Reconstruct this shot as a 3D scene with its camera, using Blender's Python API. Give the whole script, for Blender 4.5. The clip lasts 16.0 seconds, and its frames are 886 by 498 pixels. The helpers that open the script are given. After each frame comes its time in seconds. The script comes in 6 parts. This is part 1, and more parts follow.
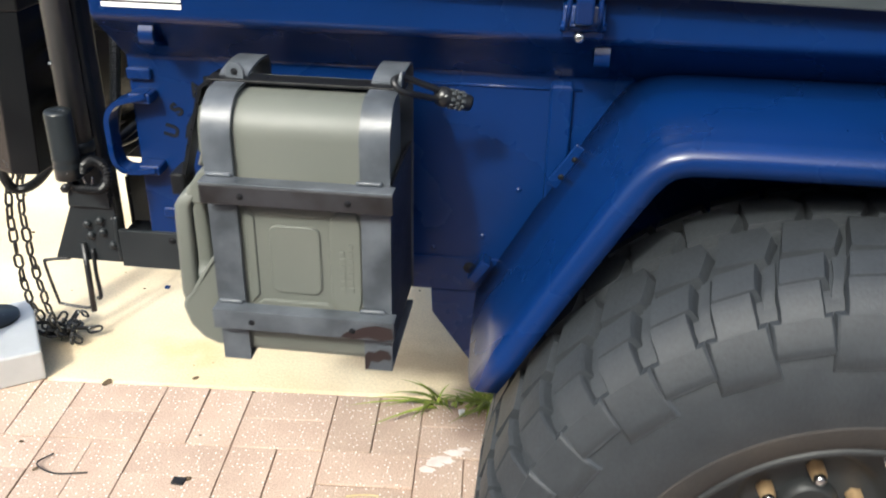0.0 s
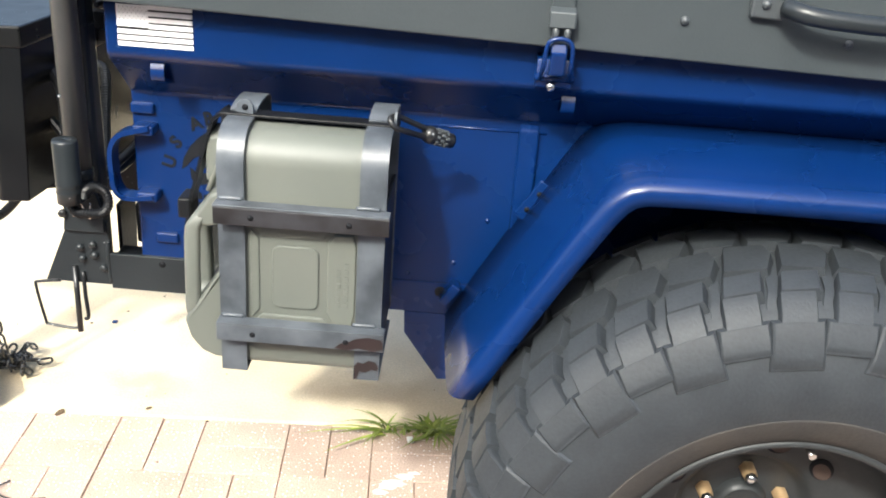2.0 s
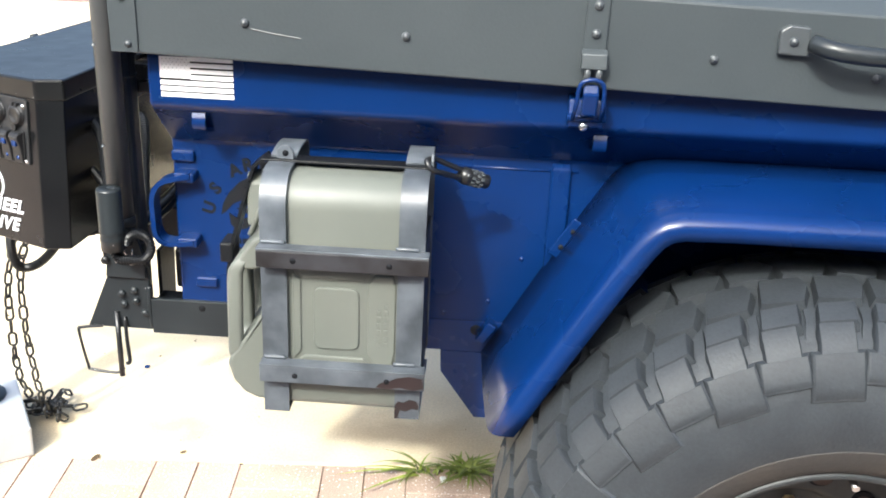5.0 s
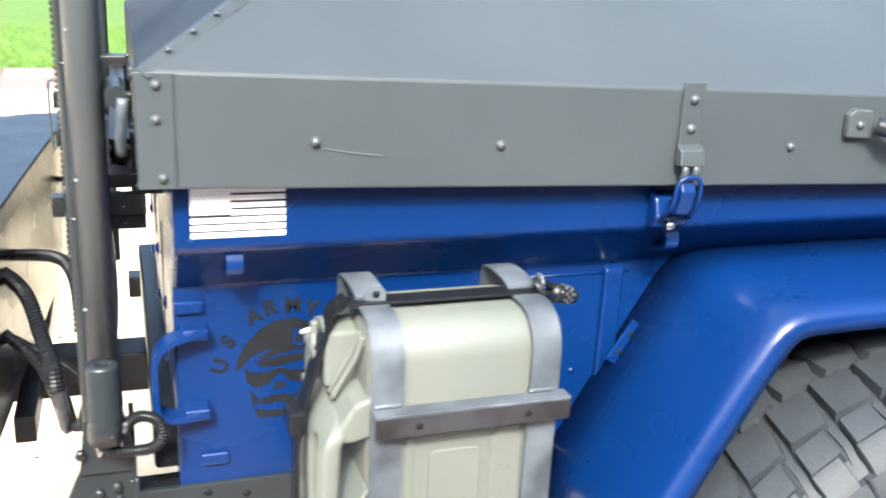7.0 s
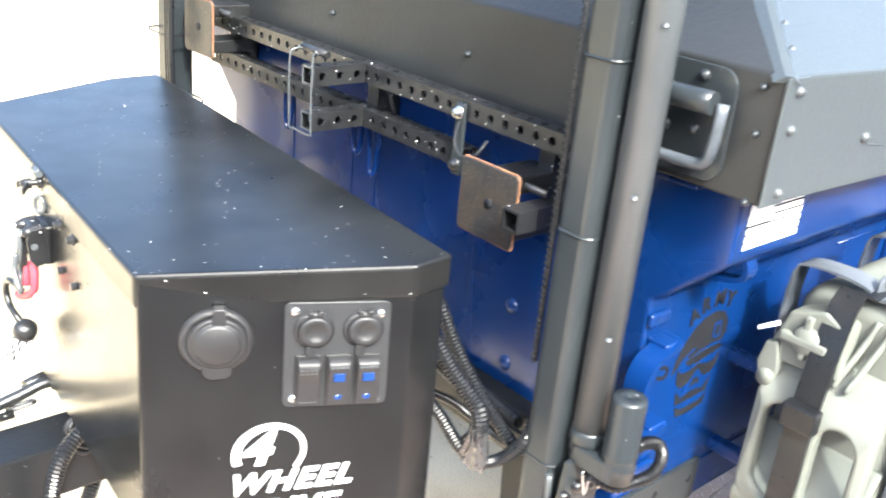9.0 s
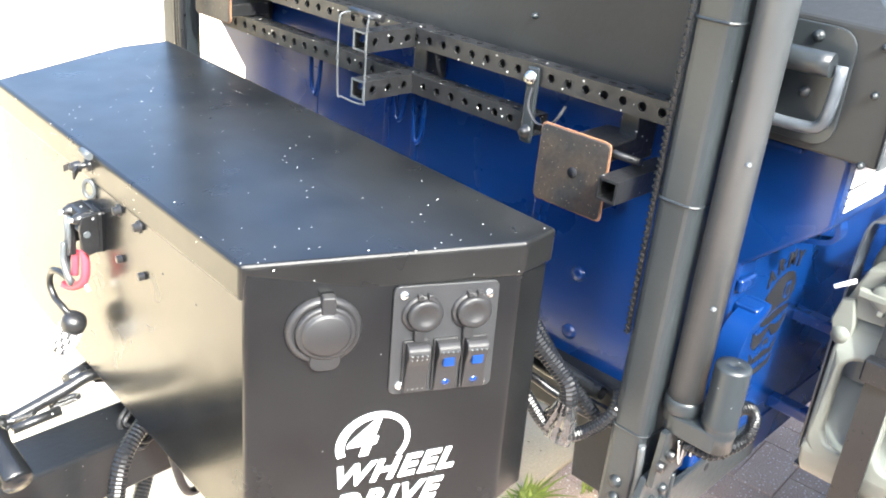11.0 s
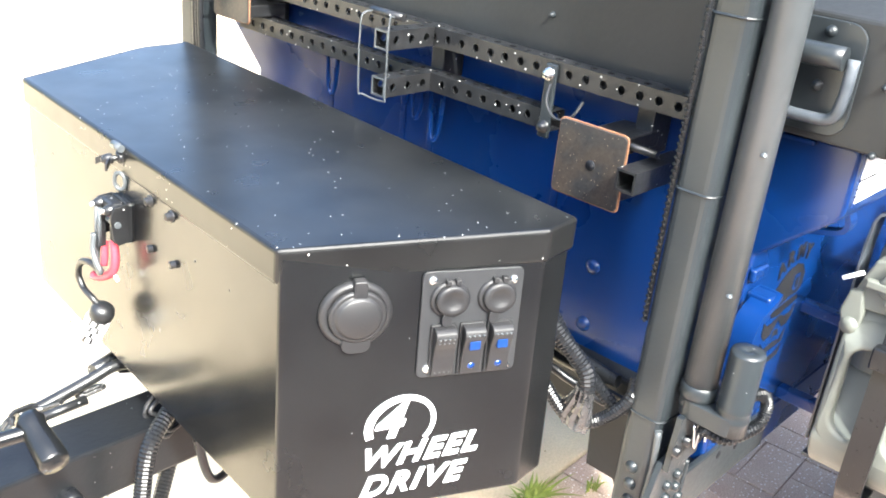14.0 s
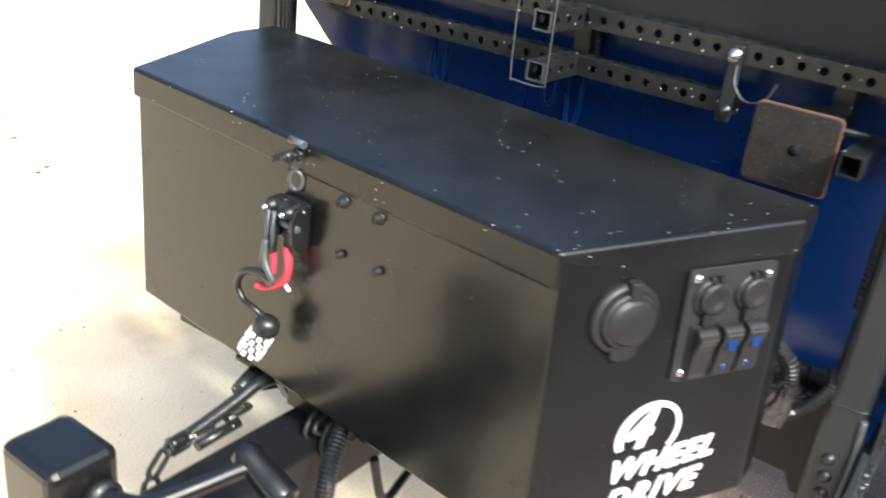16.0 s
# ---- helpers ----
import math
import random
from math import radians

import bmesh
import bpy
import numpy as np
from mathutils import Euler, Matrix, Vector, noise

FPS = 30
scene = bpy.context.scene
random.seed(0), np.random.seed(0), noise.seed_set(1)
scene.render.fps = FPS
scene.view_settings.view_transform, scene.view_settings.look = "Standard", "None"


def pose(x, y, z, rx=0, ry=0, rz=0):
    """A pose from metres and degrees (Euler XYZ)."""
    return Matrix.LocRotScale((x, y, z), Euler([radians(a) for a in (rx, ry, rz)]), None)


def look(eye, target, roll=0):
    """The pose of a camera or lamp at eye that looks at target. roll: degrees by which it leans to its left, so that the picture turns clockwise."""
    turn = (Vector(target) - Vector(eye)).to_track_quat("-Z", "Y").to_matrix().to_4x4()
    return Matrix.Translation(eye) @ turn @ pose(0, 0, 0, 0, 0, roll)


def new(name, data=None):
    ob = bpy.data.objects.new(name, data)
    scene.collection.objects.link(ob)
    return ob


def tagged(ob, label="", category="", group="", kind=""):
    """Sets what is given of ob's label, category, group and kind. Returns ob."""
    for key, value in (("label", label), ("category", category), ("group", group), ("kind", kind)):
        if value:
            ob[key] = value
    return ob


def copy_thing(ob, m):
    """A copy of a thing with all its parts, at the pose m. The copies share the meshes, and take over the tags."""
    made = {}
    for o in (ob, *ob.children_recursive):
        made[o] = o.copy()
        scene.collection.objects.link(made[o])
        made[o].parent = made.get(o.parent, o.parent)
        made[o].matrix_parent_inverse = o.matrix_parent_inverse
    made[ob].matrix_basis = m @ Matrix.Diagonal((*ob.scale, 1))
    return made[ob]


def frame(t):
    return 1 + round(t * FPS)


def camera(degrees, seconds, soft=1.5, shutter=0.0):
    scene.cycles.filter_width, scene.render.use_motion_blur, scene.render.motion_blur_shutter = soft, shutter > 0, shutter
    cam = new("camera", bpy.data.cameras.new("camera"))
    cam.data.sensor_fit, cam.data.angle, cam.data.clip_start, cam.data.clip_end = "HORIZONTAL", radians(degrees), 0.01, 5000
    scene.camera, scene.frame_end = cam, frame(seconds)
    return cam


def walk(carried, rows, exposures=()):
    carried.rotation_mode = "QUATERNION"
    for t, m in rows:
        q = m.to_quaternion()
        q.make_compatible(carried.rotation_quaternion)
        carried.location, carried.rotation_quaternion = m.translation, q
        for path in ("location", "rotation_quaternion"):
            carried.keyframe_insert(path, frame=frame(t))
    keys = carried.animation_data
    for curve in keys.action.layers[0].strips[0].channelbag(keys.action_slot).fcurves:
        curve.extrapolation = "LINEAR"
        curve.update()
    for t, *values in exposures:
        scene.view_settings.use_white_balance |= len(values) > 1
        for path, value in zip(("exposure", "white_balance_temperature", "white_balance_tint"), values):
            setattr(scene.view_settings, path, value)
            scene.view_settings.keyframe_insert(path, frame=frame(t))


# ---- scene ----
cam = camera(51.1, 16.0, soft=1.8, shutter=0.5)
PATH = [
    (0, (-0.023, 0.266, 1.397), (-0.23, 2.021, 0.46), 1.0),
    (0.5, (-0.1, 0.144, 1.393), (-0.197, 1.917, 0.472), 1.7),
    (1, (-0.113, 0.102, 1.416), (-0.143, 1.925, 0.593), 3.5),
    (1.5, (-0.111, 0.108, 1.413), (-0.125, 1.927, 0.583), 3.9),
    (2, (-0.114, 0.107, 1.418), (-0.133, 1.929, 0.594), 4.4),
    (2.5, (-0.118, 0.105, 1.422), (-0.158, 1.93, 0.605), 4.5),
    (3, (-0.116, 0.102, 1.422), (-0.168, 1.931, 0.614), 3.4),
    (3.2, (-0.115, 0.09, 1.43), (-0.211, 1.929, 0.649), 1.4),
    (5.3, (-0.157, 0.083, 1.421), (-0.2, 1.944, 0.69), 3.4),
    (5.5, (-0.182, 0.076, 1.417), (-0.157, 1.95, 0.719), 2.7),
    (6, (-0.256, 0.172, 1.396), (-0.046, 2.038, 0.706), 3.6),
    (6.5, (-0.431, 0.32, 1.425), (-0.051, 2.143, 0.695), 4.2),
    (7, (-0.685, 0.364, 1.428), (-0.044, 2.161, 0.827), 3.0),
    (7.5, (-0.923, 0.423, 1.414), (-0.123, 2.136, 0.761), 6.4),
    (8, (-1.087, 0.643, 1.394), (-0.201, 2.294, 0.693), 3.8),
    (8.5, (-1.269, 0.82, 1.426), (-0.156, 2.325, 0.724), 5.5),
    (9, (-1.472, 0.965, 1.449), (-0.215, 2.321, 0.687), 5.7),
    (9.5, (-1.507, 1.047, 1.448), (-0.216, 2.359, 0.667), 5.6),
    (9.7, (-1.492, 1.084, 1.446), (-0.204, 2.375, 0.625), 6.1),
    (11.8, (-1.613, 1.129, 1.431), (-0.232, 2.31, 0.594), 5.4),
    (12, (-1.604, 1.131, 1.428), (-0.238, 2.331, 0.594), 5.4),
    (12.5, (-1.605, 1.135, 1.427), (-0.241, 2.348, 0.61), 5.5),
    (13, (-1.618, 1.129, 1.428), (-0.25, 2.337, 0.609), 5.8),
    (13.5, (-1.623, 1.126, 1.426), (-0.25, 2.329, 0.61), 5.7),
    (14, (-1.624, 1.122, 1.426), (-0.252, 2.328, 0.61), 5.9),
    (14.5, (-1.628, 1.119, 1.424), (-0.263, 2.332, 0.608), 5.8),
    (15, (-1.65, 1.138, 1.418), (-0.287, 2.351, 0.599), 7.1),
    (15.5, (-1.766, 1.241, 1.402), (-0.345, 2.383, 0.581), 8.2),
    (16, (-1.788, 1.429, 1.375), (-0.279, 2.451, 0.551), 6.8),
]
EXPOSURE = [(t, stops + 0.17, 6040 if t < 4 else 5880, 4) for t, stops in ((0, 0.92), (0.5, 0.82), (1, 1.35), (3, 1.43), (5.5, 1.65), (6, 2.15), (6.5, 2.27), (7.5, 2.05), (8, 2.17), (8.5, 2.55), (9.5, 2.92), (12, 2.91), (14.5, 2.88), (15, 2.57), (15.5, 1.98), (16, 1.5))]
walk(cam, [(t, look(eye, target, roll)) for t, eye, target, roll in PATH], EXPOSURE)

# ---- light ----
SUN_FROM = Vector((-0.38, -1.0, 0.97)).normalized()
world = bpy.data.worlds.new("sky")
scene.world = world
world.use_nodes = True
sky = world.node_tree.nodes.new("ShaderNodeTexSky")
sky.sky_type, sky.sun_disc = "NISHITA", False
sky.dust_density, sky.air_density = 8.0, 0.8
sky.sun_elevation = math.asin(SUN_FROM.z)
sky.sun_rotation = math.atan2(SUN_FROM.x, SUN_FROM.y)
background = world.node_tree.nodes["Background"]
background.inputs["Strength"].default_value = 0.15
world.node_tree.links.new(sky.outputs[0], background.inputs[0])
sun = new("sun", bpy.data.lights.new("sun", "SUN"))
sun.data.energy, sun.data.angle, sun.data.color = 1.6, radians(3.0), (1.0, 0.94, 0.84)
sun.matrix_world = look(SUN_FROM * 20, (0, 0, 0))


# ---- materials ----
def material(name, colour, rough=0.5, metal=0.0, second=None, scale=8.0, amount=0.5, bump=0.0, bump_scale=60.0, spec=0.5, coat=0.0, chips=None, chip_scale=45.0, chip_amount=0.05, vary=0.0, grain=0.0, grain_scale=220.0):
    """A surface with two scales of variation: broad patches towards the second colour, and a fine grain in the relief and the gloss."""
    m = bpy.data.materials.new(name)
    m.use_nodes = True
    nodes, links = m.node_tree.nodes, m.node_tree.links
    bsdf = nodes["Principled BSDF"]
    bsdf.inputs["Metallic"].default_value = metal
    bsdf.inputs["Specular IOR Level"].default_value = spec
    bsdf.inputs["Coat Weight"].default_value = coat
    bsdf.inputs["Coat Roughness"].default_value = 0.08
    where = nodes.new("ShaderNodeTexCoord")
    broad = nodes.new("ShaderNodeTexNoise")
    broad.inputs["Scale"].default_value, broad.inputs["Detail"].default_value = scale, 6
    fine = nodes.new("ShaderNodeTexNoise")
    fine.inputs["Scale"].default_value, fine.inputs["Detail"].default_value = bump_scale, 4
    for tex in (broad, fine):
        links.new(where.outputs["Object"], tex.inputs["Vector"])
    ramp = nodes.new("ShaderNodeValToRGB")
    ramp.color_ramp.elements[0].position, ramp.color_ramp.elements[1].position = 0.5 - amount / 2, 0.5 + amount / 2
    ramp.color_ramp.elements[0].color = (*colour, 1)
    ramp.color_ramp.elements[1].color = (*(second or [c * 1.15 for c in colour]), 1)
    links.new(broad.outputs["Fac"], ramp.inputs[0])
    colour_out = ramp.outputs[0]
    if grain:
        speck = nodes.new("ShaderNodeTexNoise")
        speck.inputs["Scale"].default_value, speck.inputs["Detail"].default_value, speck.inputs["Roughness"].default_value = grain_scale, 8, 0.75
        links.new(where.outputs["Object"], speck.inputs["Vector"])
        worn = nodes.new("ShaderNodeMapRange")
        worn.inputs["From Min"].default_value, worn.inputs["From Max"].default_value = 0.3, 0.7
        worn.inputs["To Min"].default_value, worn.inputs["To Max"].default_value = 1 - grain, 1 + grain * 0.6
        links.new(speck.outputs["Fac"], worn.inputs["Value"])
        shade = nodes.new("ShaderNodeHueSaturation")
        links.new(worn.outputs[0], shade.inputs["Value"])
        links.new(colour_out, shade.inputs["Color"])
        colour_out = shade.outputs[0]
    if vary:
        each = nodes.new("ShaderNodeObjectInfo")
        island = nodes.new("ShaderNodeNewGeometry")
        both = nodes.new("ShaderNodeMath")
        both.operation = "ADD"
        links.new(each.outputs["Random"], both.inputs[0])
        links.new(island.outputs["Random Per Island"], both.inputs[1])
        span = nodes.new("ShaderNodeMapRange")
        span.inputs["From Max"].default_value = 2.0
        span.inputs["To Min"].default_value, span.inputs["To Max"].default_value = 1 - vary, 1 + vary
        links.new(both.outputs[0], span.inputs["Value"])
        tone = nodes.new("ShaderNodeHueSaturation")
        links.new(span.outputs[0], tone.inputs["Value"])
        links.new(colour_out, tone.inputs["Color"])
        colour_out = tone.outputs[0]
    if chips:
        spot = nodes.new("ShaderNodeTexVoronoi")
        spot.inputs["Scale"].default_value = chip_scale
        links.new(where.outputs["Object"], spot.inputs["Vector"])
        size = nodes.new("ShaderNodeMath")
        size.operation = "LESS_THAN"
        size.inputs[1].default_value = chip_amount
        links.new(spot.outputs["Distance"], size.inputs[0])
        some = nodes.new("ShaderNodeMath")
        some.operation = "MULTIPLY"
        pick = nodes.new("ShaderNodeMath")
        pick.operation = "GREATER_THAN"
        pick.inputs[1].default_value = 0.62
        apart = nodes.new("ShaderNodeSeparateColor")
        links.new(spot.outputs["Color"], apart.inputs[0])
        links.new(apart.outputs[0], pick.inputs[0])
        links.new(size.outputs[0], some.inputs[0])
        links.new(pick.outputs[0], some.inputs[1])
        mix = nodes.new("ShaderNodeMix")
        mix.data_type = "RGBA"
        links.new(some.outputs[0], mix.inputs["Factor"])
        links.new(colour_out, mix.inputs[6])
        mix.inputs[7].default_value = (*chips, 1)
        colour_out = mix.outputs[2]
    links.new(colour_out, bsdf.inputs["Base Color"])
    gloss = nodes.new("ShaderNodeMapRange")
    gloss.inputs["To Min"].default_value, gloss.inputs["To Max"].default_value = max(rough - 0.08, 0.02), min(rough + 0.08, 1)
    links.new(fine.outputs["Fac"], gloss.inputs["Value"])
    links.new(gloss.outputs[0], bsdf.inputs["Roughness"])
    if bump:
        relief = nodes.new("ShaderNodeBump")
        relief.inputs["Strength"].default_value, relief.inputs["Distance"].default_value = bump, 0.002
        links.new(fine.outputs["Fac"], relief.inputs["Height"])
        links.new(relief.outputs[0], bsdf.inputs["Normal"])
    return m


BLUE = material("blue_paint", (0.0020, 0.0160, 0.078), 0.27, second=(0.0027, 0.0205, 0.105), scale=5, bump_scale=6, spec=0.38, coat=0.05)
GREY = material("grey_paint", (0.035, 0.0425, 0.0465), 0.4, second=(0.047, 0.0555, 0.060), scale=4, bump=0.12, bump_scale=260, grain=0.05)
# Brushed charcoal for the lid's front, with that side's shade put into it.
CHARCOAL = material("charcoal_shaded_front", (0.0068, 0.0075, 0.0080), 0.5, second=(0.0170, 0.0187, 0.0195), scale=5, amount=0.5, bump=0.2, bump_scale=120, spec=0.35)
BLACK = material("black_paint", (0.0058, 0.0064, 0.0074), 0.3, second=(0.0098, 0.0107, 0.0122), scale=9, bump=0.12, bump_scale=170, spec=0.32)
GLOSS = material("black_gloss_paint", (0.0036, 0.0039, 0.0043), 0.25, second=(0.0062, 0.0067, 0.0071), scale=11, amount=0.3, bump_scale=18, spec=0.45, coat=0.08, chips=(0.3, 0.3, 0.29), chip_scale=40, chip_amount=0.022)
DUSTED = material("dusty_black_paint", (0.0036, 0.0039, 0.0041), 0.3, second=(0.0100, 0.0104, 0.0104), scale=9, amount=0.35, bump_scale=20, spec=0.42, chips=(0.62, 0.62, 0.6), chip_scale=95, chip_amount=0.075)
RAW = material("worn_black_steel", (0.0055, 0.0058, 0.0064), 0.33, second=(0.017, 0.0175, 0.0185), scale=30, bump=0.25, bump_scale=180, chips=(0.5, 0.5, 0.48), chip_scale=80, chip_amount=0.11)
STEEL = material("primer_grey", (0.030, 0.036, 0.043), 0.37, second=(0.098, 0.110, 0.126), scale=15, amount=0.32, bump=0.15, bump_scale=150)
BROWN = material("dark_primer", (0.010, 0.0088, 0.009), 0.42, second=(0.030, 0.030, 0.034), scale=18, amount=0.25, bump=0.15, bump_scale=150)
POST = material("satin_dark_grey", (0.0125, 0.0155, 0.0178), 0.33, spec=0.4, second=(0.021, 0.0252, 0.028), scale=10, bump=0.15, bump_scale=150, chips=(0.25, 0.25, 0.25), chip_amount=0.06)
PIPE = material("satin_mid_grey", (0.048, 0.054, 0.058), 0.36, second=(0.062, 0.069, 0.074), scale=10, bump=0.1, bump_scale=150)
WRAP = material("black_tape", (0.022, 0.0225, 0.024), 0.1, second=(0.045, 0.046, 0.048), scale=60, amount=0.3, bump=0.3, bump_scale=70, coat=0.5)
CAN = material("olive_paint", (0.106, 0.115, 0.100), 0.5, second=(0.128, 0.136, 0.118), scale=6, bump=0.04, bump_scale=90)
RUBBER = material("tyre_rubber", (0.0188, 0.0230, 0.0278), 0.62, second=(0.032, 0.0373, 0.0430), scale=17, amount=0.42, bump=0.3, bump_scale=200, grain=0.28)
DUSTY = material("dusty_rubber", (0.026, 0.026, 0.027), 0.8, second=(0.048, 0.041, 0.035), scale=9, bump=0.3, bump_scale=150, grain=0.2)
CONCRETE = material("concrete", (0.66, 0.525, 0.325), 0.9, second=(0.79, 0.69, 0.49), scale=2.6, amount=0.4, bump=0.5, bump_scale=130, chips=(0.34, 0.24, 0.13), chip_scale=24, chip_amount=0.07, grain=0.22, grain_scale=160)


def ragged_patch(m, centre, size, colour, depth):
    """A ragged patch of another colour on a flat surface."""
    nodes, links = m.node_tree.nodes, m.node_tree.links
    where, ragged, place, far, edge, mix = [nodes.new("ShaderNode" + k) for k in ("TexCoord", "TexNoise", "Mapping", "VectorMath", "MapRange", "Mix")]
    ragged.inputs["Scale"].default_value, ragged.inputs["Detail"].default_value = 9, 8
    shift = nodes.new("ShaderNodeVectorMath")
    shift.operation, far.operation = "MULTIPLY_ADD", "LENGTH"
    shift.inputs[1].default_value = (0.22, 0.22, 0.0)
    links.new(where.outputs["Object"], ragged.inputs["Vector"])
    links.new(ragged.outputs["Color"], shift.inputs[0])
    links.new(where.outputs["Object"], shift.inputs[2])
    place.vector_type = "TEXTURE"
    place.inputs["Location"].default_value = (centre[0] + 0.11, centre[1] + 0.11, 0)
    place.inputs["Scale"].default_value = (size[0], size[1], 100.0)
    links.new(shift.outputs["Vector"], place.inputs["Vector"])
    links.new(place.outputs["Vector"], far.inputs[0])
    edge.inputs["From Min"].default_value, edge.inputs["From Max"].default_value = 0.3, 1.1
    edge.inputs["To Min"].default_value, edge.inputs["To Max"].default_value = depth, 0.0
    links.new(far.outputs["Value"], edge.inputs["Value"])
    mix.data_type = "RGBA"
    bsdf = nodes["Principled BSDF"]
    links.new(edge.outputs["Result"], mix.inputs["Factor"])
    links.new(bsdf.inputs["Base Color"].links[0].from_socket, mix.inputs[6])
    mix.inputs[7].default_value = (*colour, 1)
    links.new(mix.outputs[2], bsdf.inputs["Base Color"])


ragged_patch(CONCRETE, (-0.30, 2.26), (0.30, 0.10), (0.30, 0.19, 0.09), 0.35)
ragged_patch(CONCRETE, (-0.92, 2.20), (0.16, 0.07), (0.52, 0.42, 0.16), 0.5)
ragged_patch(CONCRETE, (-0.34, 3.32), (0.12, 0.16), (0.36, 0.25, 0.13), 0.6)
JOINT = material("joint_sand", (0.36, 0.26, 0.19), 0.95, second=(0.21, 0.14, 0.1), scale=20, bump=0.5, bump_scale=150)
PAVER = material("paver", (0.50, 0.368, 0.288), 0.92, second=(0.61, 0.475, 0.38), scale=7, amount=0.5, bump=0.8, bump_scale=170, chips=(0.84, 0.80, 0.75), chip_scale=125, chip_amount=0.26, vary=0.16, grain=0.6, grain_scale=300)
BORDER = material("border_brick", (0.17, 0.105, 0.092), 0.9, second=(0.24, 0.16, 0.145), scale=9, bump=0.6, bump_scale=120, vary=0.2)
MULCH = material("mulch", (0.05, 0.038, 0.03), 0.95, second=(0.1, 0.08, 0.065), scale=30, bump=1.0, bump_scale=60)
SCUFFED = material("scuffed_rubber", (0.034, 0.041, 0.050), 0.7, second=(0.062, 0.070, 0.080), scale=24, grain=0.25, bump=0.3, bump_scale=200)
RIM_PAINT = material("satin_black_rim", (0.019, 0.022, 0.024), 0.5, second=(0.032, 0.035, 0.037), scale=14, bump=0.2, bump_scale=150)
WHITE = material("white_vinyl", (0.82, 0.82, 0.82), 0.4)
# Black for decals, and for flat discs that paint the dark inside holes.
DECAL_AND_HOLE = material("vinyl_and_hole_black", (0.004, 0.0045, 0.006), 0.7, second=(0.009, 0.01, 0.013), scale=30, spec=0.2)
CHROME = material("bright_metal", (0.75, 0.75, 0.73), 0.22, metal=1.0, second=(0.6, 0.6, 0.58))
BRASS = material("brass", (0.66, 0.47, 0.27), 0.36, metal=0.45, second=(0.5, 0.34, 0.18), scale=60)
RUST = material("rusty_edge", (0.2, 0.095, 0.042), 0.8, second=(0.09, 0.046, 0.028), scale=40, bump=0.4)
DRUM = material("brown_drum", (0.085, 0.055, 0.042), 0.75, second=(0.045, 0.03, 0.025), scale=60, bump=0.4)
PLATE = material("rusting_plate", (0.017, 0.0175, 0.018), 0.4, second=(0.033, 0.0265, 0.021), scale=34, amount=0.22, bump=0.3, bump_scale=120, chips=(0.16, 0.12, 0.09), chip_scale=170, chip_amount=0.12, grain=0.5)
TONGUE = material("satin_black_beam", (0.006, 0.0068, 0.008), 0.34, second=(0.011, 0.012, 0.0135), scale=9, bump=0.15, bump_scale=120, spec=0.22, chips=(0.3, 0.3, 0.3), chip_scale=90, chip_amount=0.06)
OXIDE = material("oxide_primer", (0.013, 0.0085, 0.0085), 0.45, second=(0.022, 0.013, 0.013), scale=30)
PLASTIC = material("black_plastic", (0.0115, 0.0115, 0.0125), 0.46, second=(0.017, 0.017, 0.018), bump=0.1, bump_scale=300, spec=0.4)
PANEL = material("dark_panel", (0.024, 0.025, 0.027), 0.36, metal=0.2, second=(0.032, 0.033, 0.035), bump=0.1, bump_scale=300)
LENS = material("blue_lens", (0.003, 0.018, 0.09), 0.2, second=(0.005, 0.03, 0.13))
RED = material("red_sleeve", (0.36, 0.03, 0.05), 0.4, second=(0.46, 0.06, 0.08))
ALLOY = material("bare_alloy", (0.45, 0.47, 0.48), 0.5, metal=0.3, second=(0.58, 0.6, 0.6), bump=0.2)
BLADE = material("grass_blade", (0.15, 0.215, 0.025), 0.5, second=(0.34, 0.385, 0.07), scale=30, vary=0.5)
LAWN = material("lawn_blade", (0.055, 0.125, 0.010), 0.6, second=(0.12, 0.21, 0.025), scale=5, vary=0.5)
SOIL = material("lawn_soil", (0.045, 0.095, 0.008), 0.9, second=(0.085, 0.15, 0.016), scale=6, bump=1.0, bump_scale=60)
STONE = material("grey_stone", (0.24, 0.235, 0.225), 0.85, second=(0.33, 0.32, 0.30), scale=30, bump=0.4, bump_scale=120, grain=0.3)
STRAW = material("dry_straw", (0.55, 0.45, 0.2), 0.7, second=(0.65, 0.55, 0.3), scale=60)
LEAF = material("dry_leaf", (0.12, 0.08, 0.04), 0.85, second=(0.05, 0.035, 0.02), scale=50)
STAIN = material("pale_spill", (0.78, 0.75, 0.71), 0.8, second=(0.7, 0.6, 0.55), scale=40)


# ---- building helpers ----
def thing(name, label, category, group="", kind="", at=(0, 0, 0), turn=0.0):
    ob = new(name)
    ob.matrix_world = pose(*at, 0, 0, turn)
    return tagged(ob, label, category, group, kind)


def cube(lo, hi, bevel=0.0, segments=2, bm=None):
    """A block between two corners, with rounded edges."""
    out = bmesh.new()
    bmesh.ops.create_cube(out, size=1)
    for v in out.verts:
        v.co = Vector(lo[k] + (v.co[k] + 0.5) * (hi[k] - lo[k]) for k in range(3))
    if bevel:
        bmesh.ops.bevel(out, geom=out.edges[:], offset=bevel, segments=segments, profile=0.5, affect="EDGES")
    return join(bm, out)


def join(bm, other, m=None):
    if m is not None:
        bmesh.ops.transform(other, matrix=m, verts=other.verts)
    if bm is None:
        return other
    mesh = bpy.data.meshes.new("join")
    other.to_mesh(mesh)
    other.free()
    bm.from_mesh(mesh)
    bpy.data.meshes.remove(mesh)
    return bm


